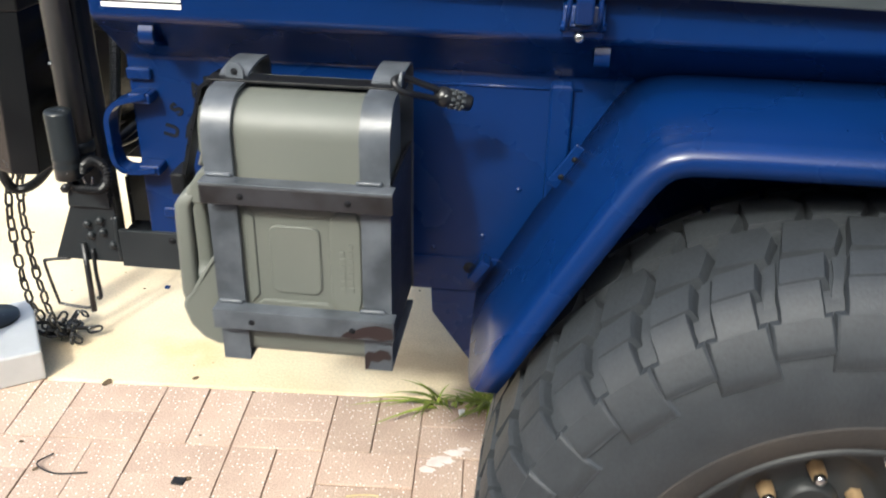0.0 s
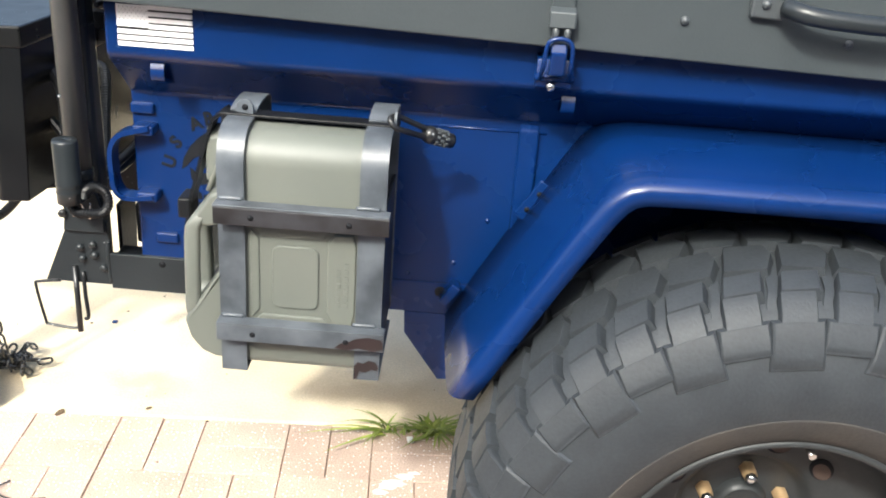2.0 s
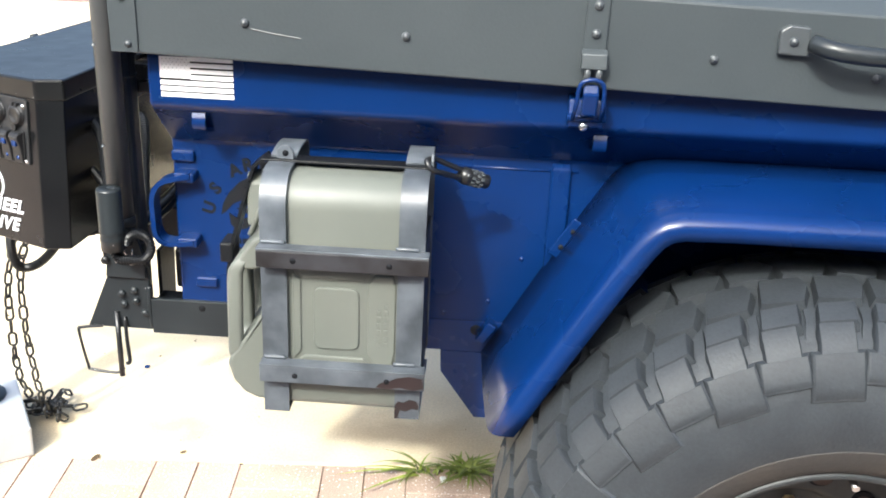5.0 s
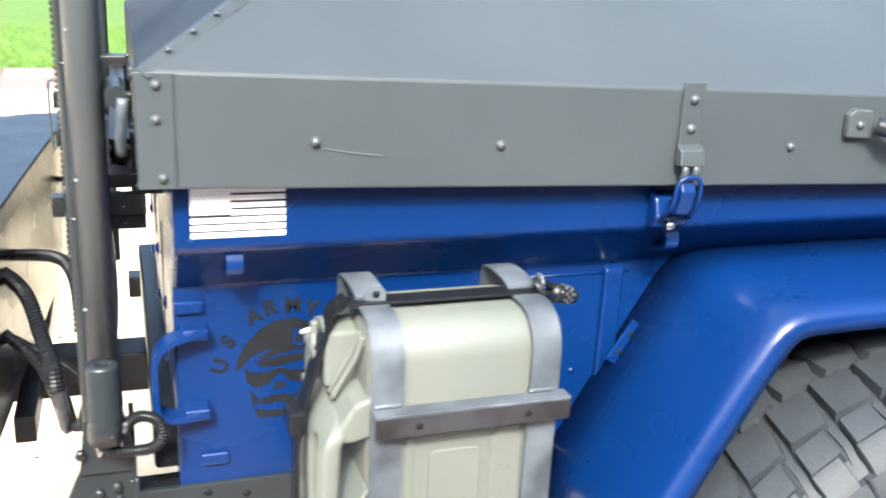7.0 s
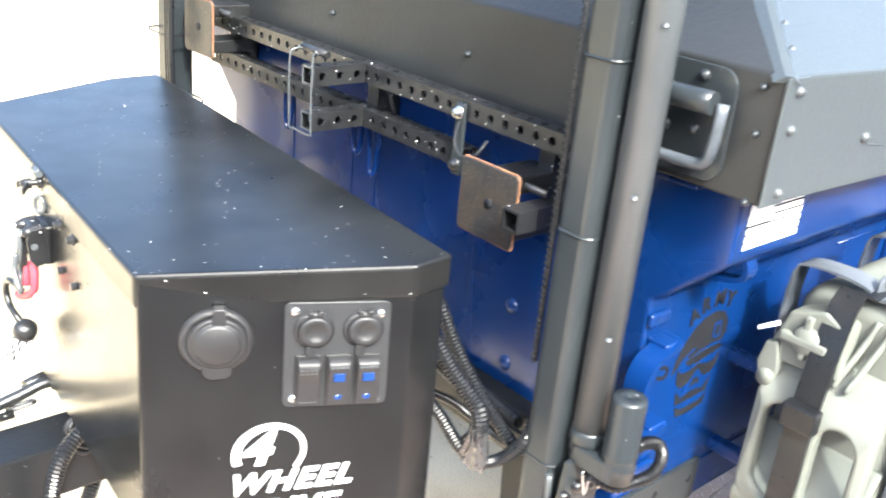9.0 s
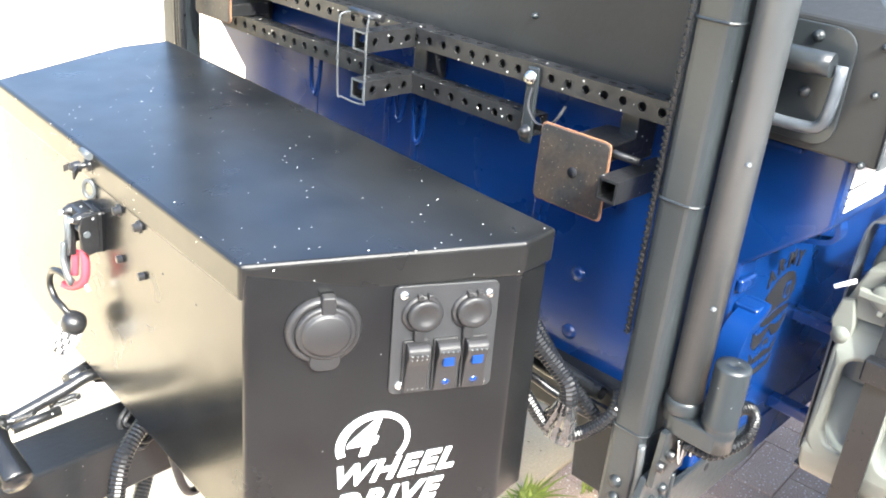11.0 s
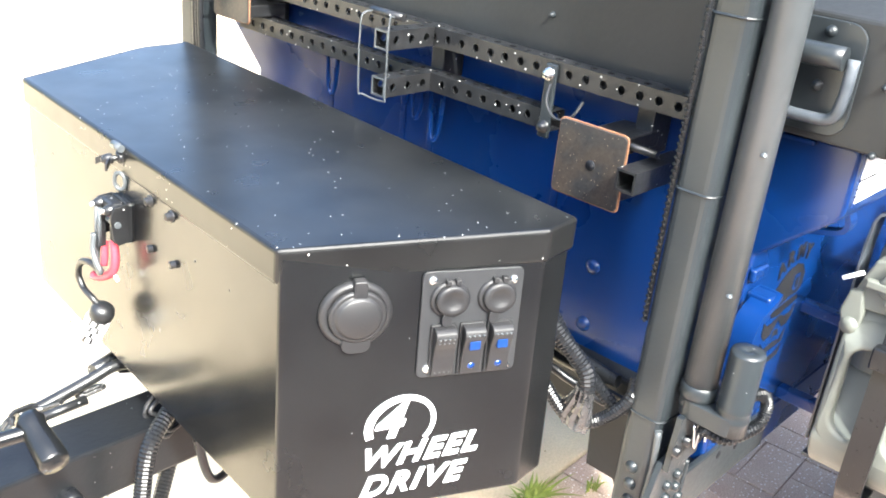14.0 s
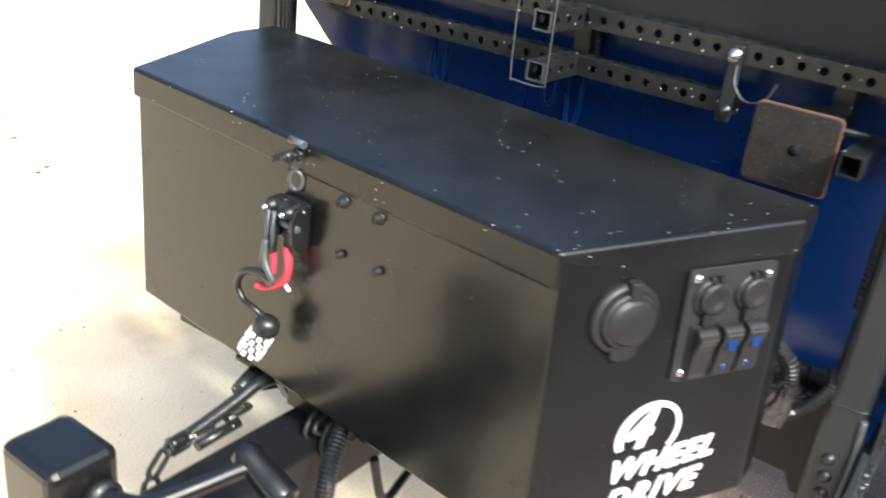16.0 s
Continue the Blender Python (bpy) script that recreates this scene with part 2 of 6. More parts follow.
def prism(outline, a, b, axis="x", bevel=0.0, bm=None, segments=2):
    """A flat outline pushed along an axis from a to b. The outline's pair is the other two axes in order."""
    place = {"x": lambda u, v, w: (w, u, v), "y": lambda u, v, w: (u, w, v), "z": lambda u, v, w: (u, v, w)}[axis]
    out = bmesh.new()
    low = [out.verts.new(place(u, v, a)) for u, v in outline]
    high = [out.verts.new(place(u, v, b)) for u, v in outline]
    out.faces.new(low)
    out.faces.new(high[::-1])
    n = len(outline)
    for i in range(n):
        out.faces.new((low[i], high[i], high[(i + 1) % n], low[(i + 1) % n]))
    bmesh.ops.recalc_face_normals(out, faces=out.faces[:])
    if bevel:
        bmesh.ops.bevel(out, geom=out.edges[:], offset=bevel, segments=segments, profile=0.5, affect="EDGES")
    return join(bm, out)


def smooth_path(points, steps=6):
    """Points along a rounded line through the given ones."""
    p = [Vector(q) for q in points]
    p = [2 * p[0] - p[1], *p, 2 * p[-1] - p[-2]]
    out = []
    for i in range(1, len(p) - 2):
        for k in range(steps):
            t = k / steps
            a, b, c, d = p[i - 1 : i + 3]
            out.append(0.5 * (2 * b + (c - a) * t + (2 * a - 5 * b + 4 * c - d) * t * t + (3 * b - a - 3 * c + d) * t**3))
    return [*out, p[-2]]


def sweep(path, section, bm=None, closed=False):
    """A section (pairs across the way) carried along a path."""
    out = bmesh.new()
    path = [Vector(q) for q in path]
    n, rings, side = len(path), [], None
    for i, q in enumerate(path):
        ahead = (path[(i + 1) % n] - path[i - 1]) if closed else (path[min(i + 1, n - 1)] - path[max(i - 1, 0)])
        ahead.normalize()
        if side is None:
            side = ahead.orthogonal().normalized() if abs(ahead.z) > 0.9 else ahead.cross((0, 0, 1)).normalized()
        side = (side - ahead * side.dot(ahead)).normalized()
        up = side.cross(ahead)
        rings.append([out.verts.new(q + side * u + up * v) for u, v in section])
    m = len(section)
    for i in range(n if closed else n - 1):
        a, b = rings[i], rings[(i + 1) % n]
        for k in range(m):
            out.faces.new((a[k], a[(k + 1) % m], b[(k + 1) % m], b[k]))
    if not closed:
        out.faces.new(rings[0])
        out.faces.new(rings[-1][::-1])
    bmesh.ops.recalc_face_normals(out, faces=out.faces[:])
    for f in out.faces:
        f.smooth = m > 6 and len(f.verts) == 4
    return join(bm, out)


def circle(r, n=12):
    return [(r * math.cos(2 * math.pi * k / n), r * math.sin(2 * math.pi * k / n)) for k in range(n)]


def tube(points, r, steps=6, n=12, bm=None, closed=False):
    return sweep(smooth_path(points, steps) if steps > 1 else points, circle(r, n), bm, closed)


def lathe(profile, centre, axis="y", n=48, bm=None):
    """Pairs of (radius, along) turned about an axis through the centre."""
    out = bmesh.new()
    rings = []
    for k in range(n):
        c, s = math.cos(2 * math.pi * k / n), math.sin(2 * math.pi * k / n)
        rings.append([out.verts.new({"y": (r * c, w, r * s), "z": (r * c, r * s, w), "x": (w, r * c, r * s)}[axis]) for r, w in profile])
    for k in range(n):
        a, b = rings[k], rings[(k + 1) % n]
        for i in range(len(profile) - 1):
            out.faces.new((a[i], a[i + 1], b[i + 1], b[i]))
    bmesh.ops.remove_doubles(out, verts=out.verts[:], dist=1e-5)
    bmesh.ops.recalc_face_normals(out, faces=out.faces[:])
    for f in out.faces:
        f.smooth = True
    bmesh.ops.translate(out, vec=Vector(centre), verts=out.verts)
    return join(bm, out)


def world_of(ob):
    if ob.parent is None:
        return ob.matrix_basis.copy()
    return world_of(ob.parent) @ ob.matrix_parent_inverse @ ob.matrix_basis


def under(ob, parent):
    ob.parent = parent
    ob.matrix_parent_inverse = world_of(parent).inverted()
    return ob


def piece(name, mesh, m, parent):
    """One of many alike pieces on a shared mesh."""
    ob = new(name, mesh)
    ob.matrix_basis = m
    return under(ob, parent)


def mesh_of(name, bm, *mats):
    mesh = bpy.data.meshes.new(name)
    bm.to_mesh(mesh)
    bm.free()
    for one in mats:
        mesh.materials.append(one)
    return mesh


def rounded(w, h, r, n=4):
    """The outline of a rectangle with round corners, about its middle."""
    out = []
    for cx, cy, a in ((w / 2 - r, h / 2 - r, 0), (-w / 2 + r, h / 2 - r, 90), (-w / 2 + r, -h / 2 + r, 180), (w / 2 - r, -h / 2 + r, 270)):
        out += [(cx + r * math.cos(radians(a + 90 * k / n)), cy + r * math.sin(radians(a + 90 * k / n))) for k in range(n + 1)]
    return out


def strip(points, width, thick, axis=(1, 0, 0), bm=None):
    """A flat bar of a given width along an axis, bent along the points."""
    out = bmesh.new()
    pts, side = [Vector(p) for p in points], Vector(axis) * width / 2
    rings = []
    for i, p in enumerate(pts):
        ahead = (pts[min(i + 1, len(pts) - 1)] - pts[max(i - 1, 0)]).normalized()
        up = Vector(axis).cross(ahead).normalized() * thick / 2
        rings.append([out.verts.new(p + a * side + b * up) for a, b in ((-1, -1), (1, -1), (1, 1), (-1, 1))])
    for a, b in zip(rings, rings[1:]):
        for k in range(4):
            out.faces.new((a[k], a[(k + 1) % 4], b[(k + 1) % 4], b[k])).smooth = True
            out.edges.get((a[k], b[k])).smooth = False
    out.faces.new(rings[0])
    out.faces.new(rings[-1][::-1])
    bmesh.ops.recalc_face_normals(out, faces=out.faces[:])
    return join(bm, out)


def disc(centre, r, depth, axis="y", n=20, bevel=0.0, bm=None):
    """A short round block that starts at the centre and stands out by depth along the axis (a negative depth: the other way)."""
    b = min(bevel, r * 0.6)
    sign = 1 if depth > 0 else -1
    return lathe([(0, 0), (r, 0), (r, depth - sign * b), (r - b, depth), (0, depth)], centre, axis, n, bm)


def round_bar(a, b, r, n=10, bm=None):
    return sweep([a, b], circle(r, n), bm)


def perforated(length, size, pitch, hole):
    """A square tube along y from 0 to length with a row of round holes in every side."""
    out = bmesh.new()
    h, n = size / 2, max(1, round(length / pitch))
    step = length / n
    ring = [(1, 0), (1, 1), (0, 1), (-1, 1), (-1, 0), (-1, -1), (0, -1), (1, -1)]
    for side in range(4):
        c, s = round(math.cos(side * math.pi / 2)), round(math.sin(side * math.pi / 2))
        def at(u, y, d):
            return (u * c - (h - d) * s, y, u * s + (h - d) * c)
        for i in range(n):
            mid = (i + 0.5) * step
            outer = [out.verts.new(at(a * h, mid + b * step / 2, 0)) for a, b in ring]
            inner, deep = [], []
            for a, b in ring:
                k = hole / math.hypot(a, b)
                inner.append(out.verts.new(at(a * k, mid + b * k, 0)))
                deep.append(out.verts.new(at(a * k, mid + b * k, 0.003)))
            for k in range(8):
                j = (k + 1) % 8
                out.faces.new((outer[k], outer[j], inner[j], inner[k]))
                out.faces.new((inner[k], inner[j], deep[j], deep[k]))
    bmesh.ops.remove_doubles(out, verts=out.verts[:], dist=1e-5)
    bmesh.ops.recalc_face_normals(out, faces=out.faces[:])
    return out


def lettering(text, size, m, mat, parent, name="lettering", shear=0.0, bold=0.0, spacing=1.0, depth=0.0006, label=""):
    """Flat words; m takes the text's plane into the world."""
    curve = bpy.data.curves.new("words", "FONT")
    curve.body, curve.size, curve.shear, curve.offset, curve.extrude, curve.space_character = text, size, shear, bold, depth, spacing
    holder = new("words", curve)
    mesh = bpy.data.meshes.new_from_object(holder)
    bpy.data.objects.remove(holder)
    bm = bmesh.new()
    bm.from_mesh(mesh)
    bpy.data.meshes.remove(mesh)
    bmesh.ops.transform(bm, matrix=m, verts=bm.verts)
    if name != "letter":
        return part(name, bm, mat, parent, label)
    bmesh.ops.remove_doubles(bm, verts=bm.verts[:], dist=1e-6)
    left = set(bm.verts)
    while left:
        island, edge = set(), [next(v for v in bm.verts if v in left)]
        while edge:
            v = edge.pop()
            if v in island:
                continue
            island.add(v)
            edge += [e.other_vert(v) for e in v.link_edges]
        left -= island
        order = [v for v in bm.verts if v in island]
        one = bmesh.new()
        twin = {v: one.verts.new(v.co) for v in order}
        for f in bm.faces:
            if f.verts[0] in island:
                one.faces.new([twin[v] for v in f.verts])
        part(name, one, mat, parent, label)
    bm.free()


def flat(outline, m, depth=0.0008, bm=None):
    """A thin plate with an outline in its own x, y, put in place by m; its face looks along its z."""
    out = prism(outline, 0, depth, "z")
    bmesh.ops.transform(out, matrix=m, verts=out.verts)
    return join(bm, out)


def part(name, bm, mat, parent=None, label=""):
    ob = new(name, mesh_of(name, bm, *(mat if isinstance(mat, (list, tuple)) else (mat,))))
    if parent is not None:
        under(ob, parent)
    if label:
        ob["label"] = label
    return ob


# ---- ground ----
EDGE = radians(3.6)
JOINT_AT = Vector((-0.491, 2.086, 0))
along, across = Vector((math.cos(EDGE), math.sin(EDGE), 0)), Vector((math.sin(EDGE), -math.cos(EDGE), 0))


def ground_place(u, v, z=0.0):
    return JOINT_AT + along * u + across * v + Vector((0, 0, z))


def slab(u0, u1, v0, v1, z0, z1, bevel=0.0):
    bm = cube((u0, v0, z0), (u1, v1, z1), bevel)
    for v in bm.verts:
        v.co = ground_place(v.co.x, v.co.y, v.co.z)
    bmesh.ops.recalc_face_normals(bm, faces=bm.faces[:])
    return bm


drive = slab(-30, 30, -8.2, 0.0, -0.2, 0.0, 0.006)
tagged(part("driveway", drive, CONCRETE), "pale sunlit concrete driveway slab with faint stains", "driveway", kind="structure")
tagged(part("ground", slab(-30, 30, 0.004, 30, -0.3, -0.0052), JOINT), "sandy bed and joints between pavers", "ground", kind="structure")
tagged(part("lawn", slab(-60, 60, -80, -9.8, -0.3, -0.01), SOIL), "bright green mown lawn beyond the driveway", "lawn", kind="structure")

# unseen wall, added to shade the paving and darken what the paint mirrors
blocker = part("wall_house", cube((-16, -3.0, -0.05), (16, -2.8, 3.45), 0.01), material("stucco", (0.25, 0.255, 0.26), 0.9, second=(0.31, 0.315, 0.32), scale=3, bump=0.6, bump_scale=60))
tagged(blocker, "plain rendered wall, unseen, added to shade the near paving", "wall", kind="structure")

# ---- trailer ----
WALL, RIM, REAR, NOSE, FAR = 1.51, 1.425, 1.43, -0.636, 2.47
trailer = thing("trailer", "small blue steel off-road trailer with worn glossy paint", "trailer", at=(0.4, 2.0, 0))
MID = (WALL + FAR) / 2


def mirror(y):
    return 2 * MID - y


# tub: a shell with flared rims, open at the top under the lid
half = [(WALL, 0.712), (WALL, 1.012), (RIM + 0.006, 1.082), (RIM, 1.09), (RIM, 1.16), (RIM + 0.006, 1.166)]
outline = half + [(mirror(y), z) for y, z in reversed(half)]
tub = prism(outline, NOSE, REAR, "x", 0.004)
tub = part("tub", tub, BLUE, trailer)
part("front_flange", prism([(1.47, 1.16), (1.47, 1.166), (2.51, 1.166), (2.51, 1.16)], NOSE - 0.016, NOSE + 0.001, "x", 0.002), BLUE, tub)
for x, w in ((-0.008, 0.016), (0.795, 0.016)):
    part("stiffener", prism([(WALL - 0.010, 0.73), (WALL - 0.010, 1.0), (WALL + 0.002, 1.01), (WALL + 0.002, 0.72)], x - w, x + w, "x", 0.004), BLUE, tub)
part("seam", round_bar((-0.19, WALL, 0.995), (0.02, WALL, 0.995), 0.0022, 8), BLUE, tub)
for x in (-0.566, 0.038):
    hook = strip(smooth_path([(x, WALL - 0.07, 1.075), (x, WALL - 0.074, 1.062), (x, WALL - 0.066, 1.05), (x, WALL - 0.03, 1.04), (x, WALL + 0.002, 1.03)], 4), 0.02, 0.006)
    part("tie_hook", hook, BLUE, tub)
for x, z in ((-0.616, 0.986), (-0.588, 0.765)):
    part("strap_pad", cube((x - 0.020, WALL - 0.008, z - 0.009), (x + 0.018, WALL + 0.001, z + 0.009), 0.004, 3), BLUE, tub)
grab = strip(smooth_path([(-0.600, WALL - 0.018, 0.961), (-0.623, WALL - 0.021, 0.956), (-0.649, WALL - 0.021, 0.946), (-0.662, WALL - 0.021, 0.924), (-0.663, WALL - 0.021, 0.890), (-0.661, WALL - 0.021, 0.860), (-0.650, WALL - 0.021, 0.845), (-0.628, WALL - 0.021, 0.843), (-0.600, WALL - 0.018, 0.846)], 5), 0.030, 0.0078, (0, 1, 0))
grab = part("grab_handle", grab, BLUE, trailer)
for x, z in ((-0.612, 0.956), (-0.612, 0.844)):
    part("handle_foot", cube((x - 0.016, WALL - 0.030, z - 0.008), (x + 0.018, WALL + 0.001, z + 0.008), 0.004, 3), BLUE, grab)
for y in (1.72, 1.99, 2.26):
    for z in (0.915, 0.828):
        part("carriage_bolt", lathe([(0, -0.006), (0.006, -0.005), (0.011, -0.001), (0.011, 0.001)], (NOSE, y, z), "x", 14), BLUE, tub)
for y, z0, z1 in ((2.04, 0.93, 1.06), (2.10, 0.95, 1.07), (2.27, 0.90, 1.06), (1.80, 0.83, 1.02)):
    part("paint_run", cube((NOSE - 0.0015, y - 0.006, z0), (NOSE + 0.001, y + 0.006, z1), 0.001), BLUE, tub)
hole = lathe([(0, -0.001), (0.0095, -0.001), (0.0095, 0.002)], (-0.128, WALL - 0.0035, 0.706), "y", 12)
part("rust_hole", hole, DECAL_AND_HOLE, tub)
for x, z in ((-0.20, 0.715), (-0.185, 0.735), (-0.11, 0.76), (-0.06, 0.84)):
    part("rivet", lathe([(0, -0.003), (0.004, -0.002), (0.005, 0.001)], (x, WALL, z), "y", 10), BLUE, tub)
clip = cube((-0.012, WALL - 0.045, -0.036), (0.012, WALL - 0.04, 0.036), 0.002)
bmesh.ops.rotate(clip, cent=(0, WALL, 0), matrix=Matrix.Rotation(radians(33), 3, "Y"), verts=clip.verts)
bmesh.ops.translate(clip, vec=(0.008, 0.012, 0.892), verts=clip.verts)
clip = part("fender_bracket", clip, BLUE, trailer)
for d in (-0.016, 0.016):
    part("bracket_hole", disc((0.008 + d * 0.54, WALL - 0.0336, 0.892 + d * 0.84), 0.0045, 0.001, "y", 10), DECAL_AND_HOLE, clip)
clip = cube((-0.008, WALL - 0.03, -0.02), (0.008, WALL + 0.001, 0.02), 0.002)
bmesh.ops.rotate(clip, cent=(0, WALL, 0), matrix=Matrix.Rotation(radians(33), 3, "Y"), verts=clip.verts)
bmesh.ops.translate(clip, vec=(-0.112, 0, 0.712), verts=clip.verts)
part("fender_bracket", clip, BLUE, trailer)
part("gusset", prism([(-0.187, 0.663), (-0.185, 0.622), (-0.122, 0.533), (-0.09, 0.533), (-0.06, 0.663)], WALL - 0.004, WALL + 0.004, "y", 0.001), BLUE, trailer)

# chassis
part("skirt", prism([(WALL - 0.0035, 0.664), (WALL - 0.0035, 0.722), (WALL + 0.003, 0.722), (WALL + 0.003, 0.664)], -0.449, 0.95, "x", 0.001), BLUE, trailer)
part("frame_rail", cube((-0.69, WALL + 0.004, 0.668), (REAR, WALL + 0.06, 0.716), 0.004), BLACK, trailer)
part("frame_rail", cube((-0.69, FAR - 0.06, 0.668), (REAR, FAR - 0.004, 0.716), 0.004), BLACK, trailer)
part("crossmember", cube((NOSE - 0.03, WALL + 0.061, 0.72), (NOSE + 0.03, FAR - 0.061, 0.795), 0.006), TONGUE, trailer)
part("crossmember", cube((0.36, WALL + 0.061, 0.60), (0.42, FAR - 0.061, 0.67), 0.006), BLACK, trailer)
part("axle", round_bar((0.393, 1.42, 0.455), (0.393, 2.56, 0.455), 0.04, 16), BLACK, trailer)
for y in (1.60, 2.38):
    leaf = sweep(smooth_path([(-0.12, y, 0.62), (0.13, y, 0.53), (0.393, y, 0.505), (0.66, y, 0.53), (0.9, y, 0.62)], 6), [(-0.025, -0.014), (0.025, -0.014), (0.025, 0.014), (-0.025, 0.014)])
    part("leaf_spring", leaf, BLACK, trailer)
corner = prism([(-0.803, 0.668), (-0.758, 0.775), (-0.690, 0.785), (-0.690, 0.668)], WALL - 0.004, WALL + 0.004, "y", 0.001)
corner = part("corner_plate", corner, POST, trailer, "dark grey bolted steel corner plate")
for x, z in ((-0.738, 0.735), (-0.735, 0.715), (-0.716, 0.742), (-0.714, 0.722), (-0.700, 0.70)):
    part("bolt_head", lathe([(0, -0.007), (0.006, -0.007), (0.007, -0.001), (0.007, 0.001)], (x, WALL - 0.004, z), "y", 6), POST, corner)
part("weld", tube([(-0.690, WALL - 0.003, 0.672), (-0.692, WALL - 0.004, 0.71), (-0.690, WALL - 0.003, 0.75)], 0.004, 6, 8), POST, corner)
part("frame_plate", prism([(1.571, 0.644), (1.585, 0.644), (1.597, 0.668), (1.640, 0.668), (1.649, 0.79), (1.571, 0.79)], -0.698, -0.691, "x", 0.001), TONGUE, trailer)
part("side_strap", cube((-0.689, WALL - 0.006, 0.662), (-0.45, WALL + 0.003, 0.728), 0.002), POST, trailer)
for x, z in ((-0.548, 0.706), (-0.60, 0.715), (-0.47, 0.70)):
    part("bolt_hole", disc((x, WALL - 0.0062, z), 0.006, 0.001, "y", 10), DECAL_AND_HOLE, trailer)

# lid
lid_body = bmesh.new()
plan0 = [(-0.668, 1.39), (1.445, 1.39), (1.445, mirror(1.39)), (-0.668, mirror(1.39))]
inset = 0.26
plan2 = [(-0.668 + inset, 1.39 + inset), (1.445 - inset, 1.39 + inset), (1.445 - inset, mirror(1.39 + inset)), (-0.668 + inset, mirror(1.39 + inset))]
rings = [[lid_body.verts.new((x, y, z - 0.024 * (x + 0.3))) for x, y in plan] for plan, z in ((plan0, 1.162), (plan0, 1.29), (plan2, 1.29 + 0.62 * inset))]
for a, b in zip(rings, rings[1:]):
    for i in range(4):
        lid_body.faces.new((a[i], a[(i + 1) % 4], b[(i + 1) % 4], b[i]))
lid_body.faces.new(rings[2])
lid_body.faces.new(rings[0][::-1])
bmesh.ops.recalc_face_normals(lid_body, faces=lid_body.faces[:])
bmesh.ops.bevel(lid_body, geom=lid_body.edges[:], offset=0.003, segments=2, profile=0.5, affect="EDGES")
# forward faces take the darker colour, so their shade sits in the material
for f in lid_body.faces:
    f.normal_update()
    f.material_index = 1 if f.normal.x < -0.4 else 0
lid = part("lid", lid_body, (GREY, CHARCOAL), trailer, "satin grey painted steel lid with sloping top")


def screw(at, axis, parent, r=0.0062, metal=PIPE):
    ax = "xyz".index(axis[1])
    sign = -1 if axis[0] == "-" else 1
    bm = lathe([(0, sign * 0.0055), (r * 0.55, sign * 0.005), (r * 0.95, sign * 0.0025), (r, 0), (r, -sign * 0.001)], at, axis[1], 14)
    disc(tuple(c + (sign * 0.0055 if k == ax else 0) for k, c in enumerate(at)), r * 0.35, sign * 0.0004, axis[1], 6, 0, bm)
    return part("screw", bm, metal, parent, "steel screw head")


part("corner_trim", cube((-0.6715, 1.3865, 1.1715), (-0.632, 1.3895, 1.298), 0.001), GREY, lid)
for x, z in ((-0.650, 1.285), (-0.651, 1.248), (-0.646, 1.184)):
    screw((x, 1.3865, z), "-y", lid, 0.0052)
for y, z in ((1.412, 1.285), (1.41, 1.24), (1.405, 1.172)):
    screw((-0.6685, y, z), "-x", lid, 0.004, POST)
for x, z in ((-0.479, 1.221), (-0.252, 1.214), (0.175, 1.205), (0.40, 1.19), (0.62, 1.205)):
    screw((x, 1.389, z), "-y", lid)
for y in (1.82, 2.12):
    screw((-0.669, y, 1.233), "-x", lid, 0.004, POST)
scratch = tube([(-0.47, 1.3893, 1.213), (-0.44, 1.3893, 1.208), (-0.40, 1.3893, 1.203)], 0.0009, 4, 6)
part("scratch", scratch, PIPE, lid)
ridge_a, ridge_b = Vector((-0.668, 1.39, 1.298)), Vector((-0.668 + inset, 1.39 + inset, 1.298 + 0.62 * inset))
part("hip_trim", sweep([ridge_a, ridge_b], [(-0.013, -0.006), (0.013, -0.006), (0.004, 0.002), (-0.004, 0.002)]), GREY, lid)
for k in range(1, 6):
    q = ridge_a.lerp(ridge_b, 0.02 + k * 0.11)
    part("rivet", lathe([(0, 0.004), (0.0025, 0.0035), (0.004, 0)], tuple(q + Vector((0, -0.012, 0.0))), "z", 10), GREY, lid)

# over-centre latch between lid and tub
latch = part("latch", cube((-0.006, 1.384, 1.19), (0.026, 1.3885, 1.292), 0.002), GREY, trailer, "blue and grey over-centre draw latch")
for z in (1.27, 1.232):
    screw((0.01, 1.384, z), "-y", latch, 0.0065)
part("strike", prism([(1.384, 1.212), (1.372, 1.206), (1.368, 1.185), (1.384, 1.185)], -0.008, 0.028, "x", 0.002), GREY, latch)
for x in (0.002, 0.018):
    part("spring", tube([(x, 1.376, 1.186), (x, 1.372, 1.178), (x, 1.376, 1.168)], 0.005, 4, 8), PIPE, latch)
bail = tube([(-0.01, 1.40, 1.108), (-0.009, 1.376, 1.13), (-0.007, 1.37, 1.16), (0.002, 1.369, 1.17), (0.018, 1.369, 1.17), (0.027, 1.37, 1.16), (0.029, 1.376, 1.13), (0.03, 1.40, 1.108)], 0.0032, 4, 8)
part("bail", bail, BLUE, latch)
part("lever", prism([(1.40, 1.112), (1.378, 1.118), (1.368, 1.15), (1.374, 1.165), (1.384, 1.16), (1.388, 1.13)], -0.001, 0.021, "x", 0.003), BLUE, latch)
part("base", prism([(1.4235, 1.09), (1.405, 1.094), (1.398, 1.115), (1.405, 1.135), (1.4235, 1.14)], -0.016, 0.036, "x", 0.003), BLUE, latch)
part("pivot", round_bar((-0.018, 1.402, 1.11), (0.038, 1.402, 1.11), 0.006, 10), BLUE, latch)
part("stud", disc((0.006, 1.40, 1.098), 0.007, -0.008, "y", 12, 0.003), CHROME, latch)

